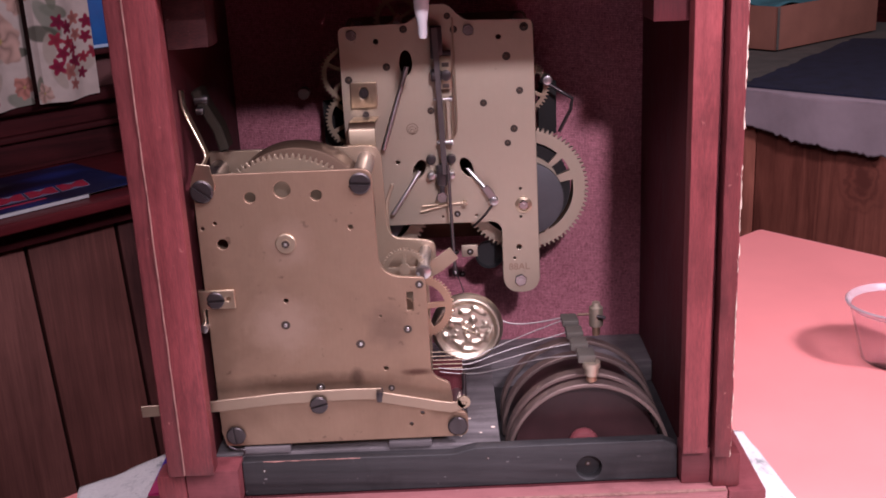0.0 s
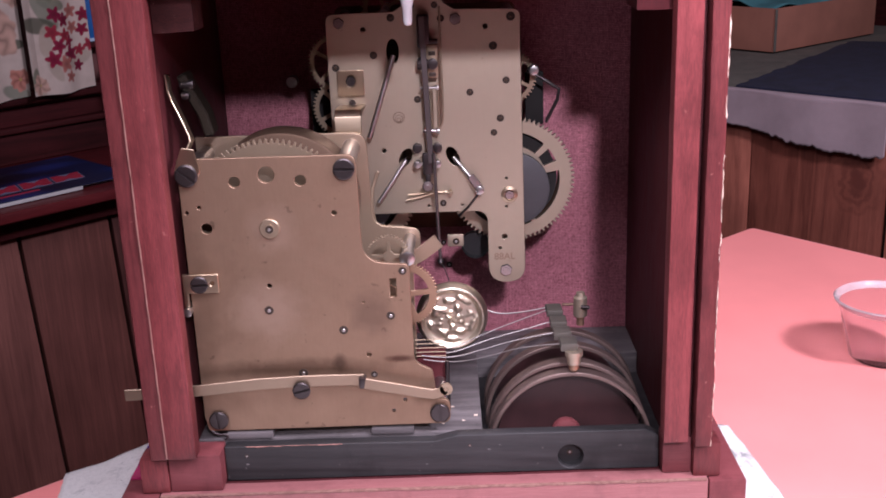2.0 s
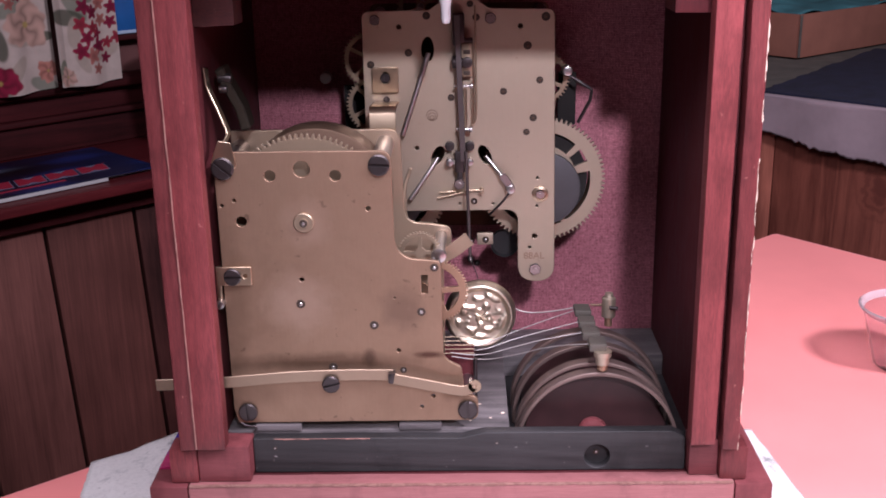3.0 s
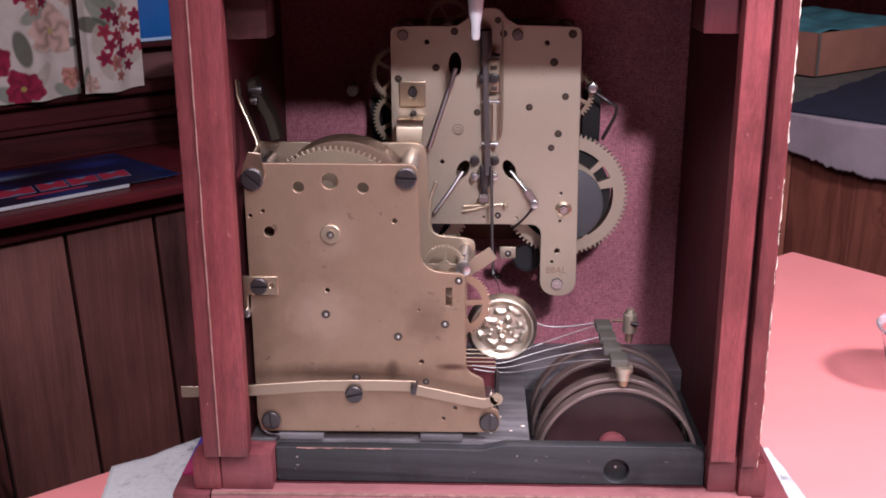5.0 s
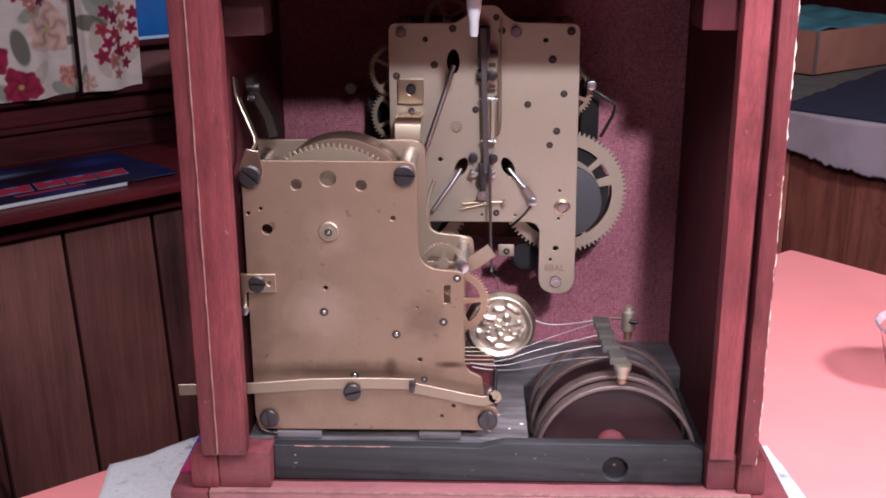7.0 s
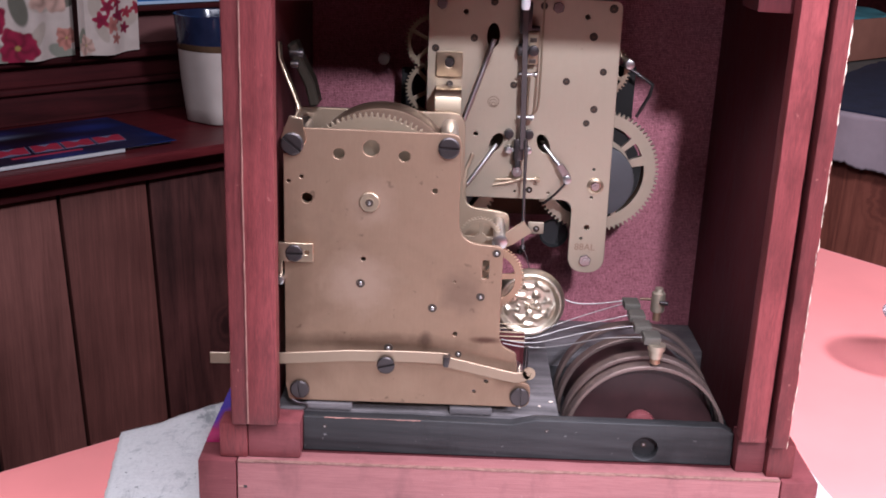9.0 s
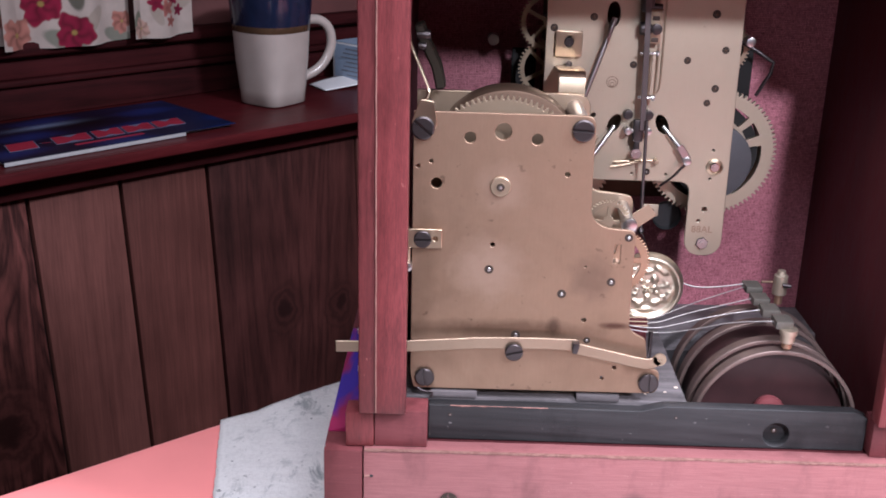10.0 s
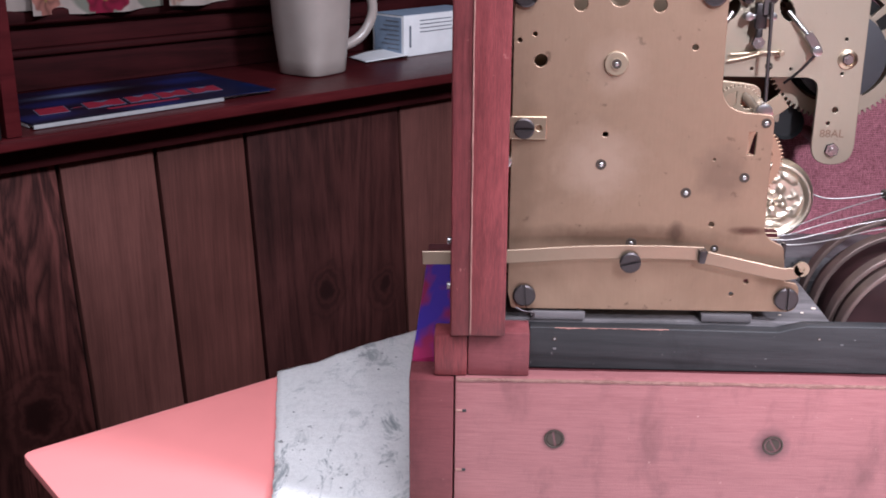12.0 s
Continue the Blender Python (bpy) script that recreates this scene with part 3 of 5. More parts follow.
for v in top_wear.verts:
    if v.co.z < 0.056:
        v.co.z = 0.0562 - 0.0008 * max(0.0, 0.45 + noise.noise((v.co.x * 60, 1, 0)) + 0.6 * noise.noise((v.co.x * 330, 4, 0)))
part("worn_edge", top_wear, M_worn, rail, "rubbed pale upper edge")
part("paint_fleck", box(0.0008, 0.0048, -0.0002, 0.0005, -0.0126, -0.0100, 0.0002, 1, 6, 0.0006), M_worn, rail)

# strip added on the base's side to carry the painted reflection
shoulder = box(-0.1655, -0.1495, 0.0185, 0.150, 0.0562, 0.0600, 0)
for v in shoulder.verts:
    if v.co.z > 0.058 and v.co.x < -0.16:
        v.co.z -= 0.0032
part("base_shoulder", shoulder, M_purple, case, "glossy side moulding with a blue and purple reflection in its colour")
for z in (0.0414, 0.0119):
    part("nail_chip", box(-0.1452, -0.1418, -0.00025, 0.001, z - 0.0006, z + 0.0006, 0.0003, 1, 2, 0.0004), M_worn, rail)
    part("nail_chip", box(-0.1425, -0.1405, -0.00035, 0.001, z - 0.0007, z + 0.0007, 0.0003, 1, 2, 0.0002), M_black, rail)
for z in (0.0925, 0.1135):
    part("hinge_screw", rod((-0.1500, 0.020, z), (-0.1480, 0.020, z), 0.0017, 14, None, True, 0.0004), M_steel, case)

# stiles: an inner strip and a proud outer strip
stile_l = part("stile", box(-0.1392, -0.1245, 0.0, 0.0105, 0.0772, 0.33, 0.0008, 2, 40, 0.0002), M_case, case)
part("bead", box(-0.148, -0.1394, 0.0006, 0.0112, 0.0765, 0.33, 0.0012, 3, 40, 0.0003), M_case, stile_l)
edge = box(-0.13965, -0.1390, -0.00025, 0.002, 0.0776, 0.33, 0.00015, 1, 130, 0.00022)
for v in edge.verts:
    v.co.y += 0.0012 * max(0.0, noise.noise((2, 0, v.co.z * 38)) + 0.7 * noise.noise((4, 0, v.co.z * 190)) - 0.05)
part("worn_edge", edge, M_worn, stile_l, "rubbed pale edge")
stile_r = part("stile", box(0.1113, 0.1236, 0.0, 0.0105, 0.0777, 0.33, 0.0008, 2, 40, 0.0002), M_case, case)
part("bead", box(0.1268, 0.1352, -0.0012, 0.0112, 0.0755, 0.33, 0.0010, 2, 40, 0.0003), M_case, stile_r)
# the groove's shade is partly its darker colour
part("groove", box(0.1236, 0.1268, 0.0085, 0.0112, 0.0765, 0.33, 0.0003), M_case_shade, stile_r)
chip = box(0.1344, 0.1351, -0.0010, 0.008, 0.0757, 0.33, 0.0002, 1, 120, 0.0)
for v in chip.verts:
    if v.co.x > 0.1348:
        v.co.x = 0.1345 + 0.0010 * max(0.0, noise.noise((0, 0, v.co.z * 45)) + 0.8 * noise.noise((5, 0, v.co.z * 170)) + 0.30) + 0.0007 * noise.noise((3, 0, v.co.z * 260))
    v.co.y -= 0.0012 * max(0, noise.noise((0, 0, v.co.z * 62)) + 0.05)
part("chipped_edge", chip, M_raw, stile_r, "chipped pale veneer edge")
part("top_rail", box(-0.1245, 0.1113, 0.0012, 0.0105, 0.3115, 0.33, 0.0008), M_case_h, case)
part("corner_block", box(-0.1278, -0.1085, 0.0245, 0.046, 0.2870, 0.3113, 0.0007, 2, 6, 0.0006), M_block, case)
# this block's dark colour stands in for shade under the top rail
part("corner_block", box(0.0955, 0.1195, 0.012, 0.04, 0.291, 0.3113, 0.0007, 2, 6, 0.0004), M_case_shade, case)
part("side_panel", box(-0.134, -0.128, 0.0165, 0.178, 0.0562, 0.33, 0.0004), M_case_shade, case)
part("side_panel", box(0.1205, 0.1265, 0.0205, 0.178, 0.0562, 0.33, 0.0004), M_case_shade, case)
part("case_top", box(-0.15, 0.138, 0.0, 0.19, 0.3305, 0.345, 0.001), M_case_h, case)
part("front_panel", box(-0.1278, 0.1203, 0.172, 0.178, 0.0562, 0.33, 0.0003), M_cloth, case, "dusty red woven cloth lining")
part("back_floor", box(-0.1278, 0.1203, 0.128, 0.1715, 0.0557, 0.0715, 0.0008), M_floor, case, "dusty grey-black floor plank")
part("recess_floor", box(0.0215, 0.1203, 0.0265, 0.1275, 0.0557, 0.0585, 0.0005), M_black, case)
part("seat_board", box(-0.1278, 0.0210, 0.0215, 0.1278, 0.0557, 0.0768, 0.0008, 2, 10, 0.0002), M_floor, case, "grey-black seat board under the chime train")

board = thing("front_board", (0, 0.018, 0.056), "black-stained wooden board with a plugged round hole", "board")
outline = [(-0.1132, 0.0560), (0.1118, 0.0560), (0.1118, 0.0748), (0.1050, 0.0782), (0.0080, 0.0782), (0.0020, 0.0768), (-0.004, 0.0752), (-0.060, 0.0758), (-0.1132, 0.0756)]
outline = round_poly(outline, [0.0005, 0.0005, 0.001, 0.002, 0.002, 0.001, 0.002, 0, 0.0005], 3)
place("plank", cut_plate("plank", outline, [ring_pts(0.0662, 0.0640, 0.0067, 28)], 0.0145, 0.0212, M_black, 0.0004), board)
part("plug", lathe([(0, 0), (0.0066, 0), (0.0066, 0.003)], 28, "Y"), M_black, board, "", pose(0.0662, 0.0195, 0.0640))
worn = box(-0.102, -0.052, 0.0143, 0.0150, 0.0749, 0.0756, 0.0, 1, 90, 0.0)
for v in worn.verts:
    if v.co.z < 0.0752:
        v.co.z = 0.0755 - 0.0009 * max(0.0, noise.noise((v.co.x * 120, 2, 0)) + 0.5 * noise.noise((v.co.x * 420, 5, 0)) + 0.15)
part("worn_edge", worn, M_worn, board, "splintered pale upper edge")


# ---- small fixings, built once and shared ----
def slotted():
    bm = bmesh.new()
    r, w, h = 1.0, 0.14, 0.4
    for s in (1, -1):
        a0 = math.asin(w / r)
        arc = [(math.cos(a) * r, math.sin(a) * r * s) for a in np.linspace(a0, math.pi - a0, 18)]
        low = [bm.verts.new((x, 0.0, z)) for x, z in arc]
        mid = [bm.verts.new((x, -h * 0.75, z)) for x, z in arc]
        hi = [bm.verts.new((x * 0.86, -h, s * max(w, z * s * 0.86))) for x, z in arc]
        for a, b in ((low, mid), (mid, hi)):
            for i in range(len(a)):
                j = (i + 1) % len(a)
                bm.faces.new((a[i], a[j], b[j], b[i]))
        bm.faces.new(hi)
    base = [bm.verts.new((x, -0.12, z)) for x, z in ring_pts(0, 0, 0.98, 28)]
    bm.faces.new(base)
    return bm


def pivot():
    return lathe([(1.0, 0.0), (1.0, -0.0), (0.95, 0.12), (0.62, 0.12), (0.55, 0.02), (0.42, 0.02), (0.40, 0.22), (0.25, 0.32), (0, 0.34)], 24, "Y")


def hex_nut():
    bm = bmesh.new()
    bmesh.ops.create_cone(bm, cap_ends=True, segments=6, radius1=1, radius2=1, depth=0.6)
    bm.transform(Matrix.Translation((0, 0, 0.3)))
    bevelled(bm, 0.06, 1)
    for seg, r, z in ((20, 0.55, 0.75), (16, 0.36, 1.0)):
        b2 = bmesh.ops.create_cone(bm, cap_ends=True, segments=seg, radius1=r, radius2=r * 0.9, depth=z)
        bmesh.ops.translate(bm, verts=b2["verts"], vec=(0, 0, z / 2))
    bm.transform(pose(0, 0, 0, 90))
    return bm


SCREW = mesh_of("screw", slotted(), M_dark_steel)


def two_tone(name, bm, ring_material, core_material, core):
    me = mesh_of(name, bm, ring_material)
    me.materials.append(core_material)
    for f in me.polygons:
        f.material_index = 1 if math.hypot(f.center.x, f.center.z) < core else 0
    return me


PIVOT = two_tone("pivot", pivot(), M_sink, M_steel, 0.34)
PIVOT_DARK = two_tone("pivot", pivot(), M_sink, M_brown_brass, 0.32)
NUT = two_tone("nut", hex_nut(), M_barrel, M_steel, 0.34)


def fix(name, mesh, parent, x, y, z, r, turn=0.0, deep=1.0, label=""):
    m = Matrix.Translation((x, y, z)) @ pose(0, 0, 0, 0, turn, 0) @ Matrix.Diagonal((r, r * deep, r, 1))
    return place(name, mesh, parent, m, label)


OLD_SCREW = mesh_of("screw", slotted(), M_sink)
fix("screw", OLD_SCREW, rail, -0.1015, 0.0002, 0.0285, 0.0036, 80, 0.3, "browned sunk screw")
for x, z in ((-0.1015, 0.0285), (-0.0055, 0.0275)):
    part("countersink", lathe([(0.0046, 0.0), (0.0045, 0.0003), (0.0038, 0.0004), (0.0036, 0.0)], 24, "Y"), M_sink, rail, "", pose(x, -0.0003, z))
fix("screw", OLD_SCREW, rail, -0.0055, 0.0002, 0.0275, 0.0030, 60, 0.3, "browned sunk screw")
fix("screw", PIVOT, board, 0.0662, 0.0190, 0.0642, 0.0015)
fix("nail", PIVOT, board, -0.1020, 0.0145, 0.0702, 0.0010)
fix("nail", PIVOT, board, 0.0140, 0.0145, 0.0722, 0.0008)

# ---- chime train ----
chime = thing("chime_movement", (-0.06, 0.04, 0.0775), "brass chime train between two tarnished plates", "clock movement")
F0, F1 = 0.0212, 0.0236
pts = [(-0.1232, 0.2272), (-0.0368, 0.2268), (-0.0362, 0.1720), (-0.0135, 0.1702), (-0.0130, 0.1170), (-0.0040, 0.1125), (-0.0028, 0.1040), (-0.0026, 0.0965), (0.0046, 0.0955), (0.0046, 0.0822), (-0.1215, 0.0818), (-0.1232, 0.090)]
outline = round_poly(pts, [0.001, 0.0055, 0.014, 0.0035, 0.0075, 0.0035, 0.002, 0.002, 0.004, 0.005, 0.002, 0.002], 8)
holes = [ring_pts(x, z, r, 24 if r > 0.002 else 12) for x, z, r in (
    (-0.0962, 0.2150, 0.0028), (-0.0805, 0.2182, 0.0041), (-0.0642, 0.2148, 0.0028), (-0.1208, 0.2003, 0.0010), (-0.1145, 0.2028, 0.0010),
    (-0.1118, 0.1920, 0.0027), (-0.0488, 0.1980, 0.0013), (-0.0836, 0.1612, 0.0012), (-0.0372, 0.1510, 0.0006), (-0.0360, 0.1222, 0.0012),
    (-0.0188, 0.0962, 0.0011), (-0.0248, 0.0902, 0.0010))]
holes.append([(-0.0236, 0.1530), (-0.0202, 0.1530), (-0.0202, 0.1630), (-0.0236, 0.1630)])
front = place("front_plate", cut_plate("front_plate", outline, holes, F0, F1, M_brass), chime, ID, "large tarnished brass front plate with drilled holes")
pts = [(-0.1235, 0.2285), (-0.0345, 0.2280), (-0.0335, 0.1775), (-0.0180, 0.1760), (-0.0085, 0.1745), (-0.0085, 0.1640), (-0.013, 0.160), (-0.0130, 0.0820), (-0.1235, 0.0820)]
place("back_plate", cut_plate("back_plate", round_poly(pts, [0.001, 0.008, 0.013, 0.002, 0.005, 0.005, 0.003, 0.002, 0.002], 8), [ring_pts(-0.0790, 0.2120, 0.0040)], 0.0660, 0.0684, M_warm), chime)
for x, z, r in ((-0.1185, 0.2195, 0.0045), (-0.0425, 0.2205, 0.0045), (-0.1160, 0.0888, 0.0042), (-0.0010, 0.0890, 0.0040)):
    part("pillar", rod((x, F1, z), (x, 0.066, z), r, 24), M_steel, chime)
part("pillar", rod((-0.0150, 0.036, 0.1688), (-0.0140, 0.066, 0.1695), 0.0032, 20, None, True, 0.0006), M_steel, chime)
for x, z, r, turn in ((-0.1187, 0.2193, 0.0056, 40), (-0.0426, 0.2200, 0.0053, 3), (-0.1158, 0.0884, 0.0050, 85), (-0.0008, 0.0886, 0.0052, 90)):
    fix("screw", SCREW, chime, x, F0 - 0.0006, z, r, turn, 0.8, "large dark slotted screw")
for x, z, r in ((-0.0848, 0.1482, 0.0023), (-0.0480, 0.1362, 0.0023), (-0.0238, 0.1432, 0.0022), (-0.0168, 0.1668, 0.0021), (-0.0700, 0.1132, 0.0024), (-0.0338, 0.1112, 0.0018)):
    fix("pivot", PIVOT, chime, x, F0, z, r)
hub = part("arbor_collar", lathe([(0.0050, 0), (0.0050, 0.0012), (0.0046, 0.0016), (0.0024, 0.0016), (0.0024, 0.0022), (0, 0.0022)], 32, "Y"), M_wheel, chime, "", pose(-0.0808, F0, 0.1912))
fix("pivot", PIVOT, hub, -0.0808, F0 - 0.0022, 0.1912, 0.0020, 0, 0.6)
# tab on the edge of the plate
tab = place("locking_tab", cut_plate("locking_tab", round_poly([(-0.1262, 0.1590), (-0.1085, 0.1590), (-0.1085, 0.1688), (-0.1262, 0.1688)], [0.0005] * 4, 2), [ring_pts(-0.1118, 0.1640, 0.0013, 14)], F0 - 0.0016, F0 - 0.0002, M_brass3), chime)
fix("screw", SCREW, tab, -0.1180, F0 - 0.0016, 0.1637, 0.0044, 0, 0.8)
part("stud", rod((-0.1250, 0.017, 0.1495), (-0.1250, 0.028, 0.1495), 0.0022, 16, None, True, 0.0005), M_steel, chime)
part("tab_leg", box(-0.1265, -0.1240, F0 - 0.001, F0 + 0.0008, 0.1485, 0.1688, 0.0003), M_brass3, chime)
part("foot", box(-0.1125, -0.0885, 0.0205, 0.050, 0.0770, 0.0806, 0.0004), M_floor, chime)
part("foot", box(-0.0370, -0.0148, 0.0205, 0.050, 0.0770, 0.0804, 0.0004), M_floor, chime)
# great wheel and its neighbours behind the front plate
place("great_wheel", gear_mesh("great_wheel", 0.0432, 92, 0.0022, -0.0012, 0.0012, M_wheel, 0.008, 0, 0.2, 0.12), chime, pose(-0.0807, 0.0340, 0.1900, 0, 3, 0))
part("barrel", rod((-0.0768, 0.0440, 0.1957), (-0.0768, 0.064, 0.1957), 0.0380, 56, None, True, 0.001), M_brown_brass, chime)
cop = place("copper_wheel", gear_mesh("copper_wheel", 0.0182, 60, 0.0013, -0.0007, 0.0007, M_copper, 0.0036, 5, 0.25, 0.16), chime, pose(-0.0180, 0.0505, 0.1435, 0, 12, 0))
part("wheel_pinion", rod((-0.0180, 0.030, 0.1435), (-0.0180, 0.064, 0.1435), 0.0022, 14), M_steel, chime)
place("warning_wheel", gear_mesh("warning_wheel", 0.0115, 40, 0.0010, -0.0006, 0.0006, M_wheel, 0.002, 4, 0.25, 0.16), chime, pose(-0.0245, 0.042, 0.1680, 0, 0, 0))
# spring arm and bracket above
arm_tab = place("spring_tab", cut_plate("spring_tab", round_poly([(-0.1245, 0.2215), (-0.1185, 0.2130), (-0.1118, 0.2200), (-0.1138, 0.2320), (-0.1200, 0.2330)], [0.003, 0.004, 0.004, 0.001, 0.001], 5), [], F0 - 0.0009, F0 - 0.0001, M_brass3), chime)
part("spring_arm", ribbon([(-0.1185, 0.0225, 0.2300), (-0.1168, 0.0270, 0.2330), (-0.1163, 0.0290, 0.2358), (-0.1200, 0.0320, 0.2440), (-0.1243, 0.0340, 0.2535), (-0.1260, 0.0350, 0.2580), (-0.1266, 0.0360, 0.2660)], 0.0070, 0.0009), M_brass3, chime, "bent polished spring arm")
part("arm_bracket", ribbon([(-0.1225, 0.052, 0.2640), (-0.1195, 0.052, 0.2560), (-0.1135, 0.052, 0.2440), (-0.1110, 0.052, 0.2330)], 0.014, 0.0050), M_olive, chime)
part("arm_screw", rod((-0.1235, 0.047, 0.2590), (-0.1165, 0.047, 0.2590), 0.0026, 18, None, True, 0.0008), M_dark_steel, chime)
part("arm_screw", rod((-0.1225, 0.044, 0.2540), (-0.1185, 0.044, 0.2540), 0.0020, 14, None, True, 0.0006), M_dark_steel, chime)
# strike lever across the lower plate
lever = part("lever", ribbon([(-0.1605, 0.0135, 0.1076), (-0.145, 0.0135, 0.1080), (-0.127, 0.0138, 0.1084), (-0.108, 0.0145, 0.1096), (-0.091, 0.0155, 0.1106), (-0.072, 0.0162, 0.1109), (-0.055, 0.0170, 0.1107), (-0.039, 0.0178, 0.1100)], 0.0011, 0.0060), M_lever, chime, "long thin brass lever")
part("lever_end", ribbon([(-0.0385, 0.0150, 0.1092), (-0.0300, 0.0149, 0.1074), (-0.020, 0.0150, 0.1052), (-0.010, 0.0150, 0.1030), (-0.004, 0.0150, 0.1020), (0.0000, 0.0150, 0.1028), (0.0022, 0.0150, 0.1048)], 0.0012, 0.0056), M_lever, lever)
part("lever_eye", lathe([(0.0033, 0), (0.0033, 0.0012), (0.0013, 0.0012), (0.0010, 0.0008), (0, 0.0007)], 20, "Y"), M_wheel, lever, "", pose(0.0028, 0.0156, 0.1046))
part("lever_tail", box(-0.0415, -0.0378, 0.0143, 0.0205, 0.1062, 0.1122, 0.0012), M_dark_steel, lever)
fix("screw", SCREW, lever, -0.0708, 0.0148, 0.1066, 0.0046, -14, 0.8)
# spare lever by the lobe
part("fly_lever", ribbon([(-0.0180, 0.060, 0.1575), (-0.008, 0.061, 0.1625), (0.0012, 0.062, 0.1690)], 0.0008, 0.0078), M_wheel, chime)
part("lobe_nut", rod((-0.0148, 0.034, 0.1685), (-0.0148, 0.038, 0.1686), 0.0040, 18, None, True, 0.001), M_steel, chime)
part("gathering_arm", ribbon([(-0.0297, 0.0705, 0.2060), (-0.0315, 0.0705, 0.2010), (-0.0330, 0.0700, 0.1970), (-0.0338, 0.0690, 0.1850), (-0.0325, 0.0690, 0.1780)], 0.0020, 0.0020), M_wheel, chime)

# ---- going and strike movement ----
move = thing("clock_movement", (0, 0.115, 0.13), "brass clock movement with toothed wheels behind its plate", "clock movement")
P0, P1 = 0.1060, 0.1082
pts = [(-0.0562, 0.2848), (-0.0195, 0.2850), (-0.0128, 0.2895), (-0.0085, 0.2945), (0.0035, 0.2945), (0.0080, 0.2890), (0.0135, 0.2855), (0.0490, 0.2845), (0.0505, 0.1285), (0.0292, 0.1285), (0.0292, 0.1720), (-0.0560, 0.1722)]
outline = round_poly(pts, [0.0045, 0.004, 0.005, 0.006, 0.006, 0.005, 0.004, 0.0045, 0.0106, 0.0106, 0.007, 0.002], 8)
slots = [ring_pts(-0.0205, 0.2640, 0.0035, 24, 0.0068), ring_pts(-0.0160, 0.2045, 0.0032, 24, 0.0056, -0.45), ring_pts(0.0105, 0.2045, 0.0032, 24, 0.0058, 0.45)]
dots = ((-0.0360, 0.2762, 0.0014), (0.0302, 0.2758, 0.0014), (-0.0278, 0.2090, 0.0012), (0.0402, 0.1908, 0.0008), (0.0400, 0.1742, 0.0008), (0.0388, 0.1562, 0.0015), (0.0360, 0.1495, 0.0009), (-0.0040, 0.1762, 0.0008), (0.0150, 0.1762, 0.0008))
plate = place("front_plate", cut_plate("front_plate", outline, slots + [ring_pts(x, z, r, 14) for x, z, r in dots], P0, P1, M_brass2), move, ID, "pale brass plate with a long leg")
rear = [(-0.0552, 0.2848), (0.0490, 0.2845), (0.0505, 0.1500), (-0.0552, 0.1500)]
# back plate coloured dark, with the shade between the plates in its colour
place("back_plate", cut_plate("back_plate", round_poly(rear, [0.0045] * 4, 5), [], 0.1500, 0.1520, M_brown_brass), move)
for x, z in ((-0.0490, 0.2800), (0.0440, 0.2805), (0.0392, 0.1362), (-0.0490, 0.178)):
    part("pillar", rod((x, P1, z), (x, 0.1500, z), 0.0032, 16), M_steel, move)
for x, z, r in ((-0.0208, 0.2820, 0.0021), (-0.0310, 0.2622, 0.0021), (-0.0520, 0.2560, 0.0021), (0.0440, 0.2806, 0.0024), (0.0342, 0.2652, 0.0023),
                (0.0410, 0.2462, 0.0020), (0.0210, 0.2402, 0.0020), (-0.0080, 0.2372, 0.0020), (0.0375, 0.2252, 0.0021), (0.0338, 0.2172, 0.0019),
                (-0.0100, 0.2880, 0.0020), (0.0030, 0.2880, 0.0018), (0.0062, 0.2808, 0.0020)):
    fix("pivot", PIVOT_DARK, move, x, P0, z, r)
for x, z, r in ((-0.0490, 0.2800, 0.0030), (0.0140, 0.2802, 0.0032), (0.0392, 0.1362, 0.0036)):
    fix("nut", NUT, move, x, P0, z, r, 12, 0.7)
collar = part("arbor_collar", lathe([(0.0047, 0), (0.0047, 0.0010), (0.0032, 0.0014), (0.0032, 0.0004), (0, 0.0004)], 32, "Y"), M_brass3, move, "", pose(0.0418, P0, 0.1812))
fix("nut", NUT, collar, 0.0418, P0 - 0.0004, 0.1812, 0.0027, 0, 0.8)
# wheels
wheels = ((-0.0530, 0.2560, 0.0168, 44, 5), (-0.0520, 0.2292, 0.0172, 46, 5), (0.0438, 0.2442, 0.0158, 44, 5), (-0.0245, 0.2848, 0.0138, 30, 4))
for i, (x, z, r, teeth, arms) in enumerate(wheels):
    place("train_wheel", gear_mesh("train_wheel", r, teeth, 0.0014, -0.0007, 0.0007, M_wheel, 0.0022, arms, 0.2, 0.13), move, pose(x, 0.128 + 0.004 * (i % 2), z, 0, 17 * i + 9, 0))
    part("arbor", rod((x, P1, z), (x, 0.150, z), 0.0018, 12), M_steel, move)
for x, z, y, rot in ((0.0440, 0.1845, 0.127, 0), (-0.0480, 0.1800, 0.130, 40)):
    place("barrel_wheel", gear_mesh("barrel_wheel", 0.0372, 80, 0.0020, -0.0013, 0.0013, M_brass2, 0.0068, 0, 0.55, 0.10, ((-60, 43), (51, 68), (80, 150), (156, 290))), move, pose(x, y, z, 0, rot, 0))
    part("barrel", rod((x + 0.0005, y - 0.0065, z - 0.0045), (x + 0.0005, y - 0.0015, z - 0.0045), 0.0218, 56, None, True, 0.0008), M_disc, move, "dark steel spring barrel")
    part("barrel_rim", lathe([(0.0284, -0.0012), (0.0284, -0.0100), (0.0296, -0.0100), (0.0296, -0.0012)], 64, "Y"), M_copper, move, "", pose(x, y, z))
    # drum in near-black, painting in the dark behind the wheel
    part("barrel_drum", rod((x, y + 0.0015, z), (x, 0.149, z), 0.0270, 40), M_gap_shade, move)
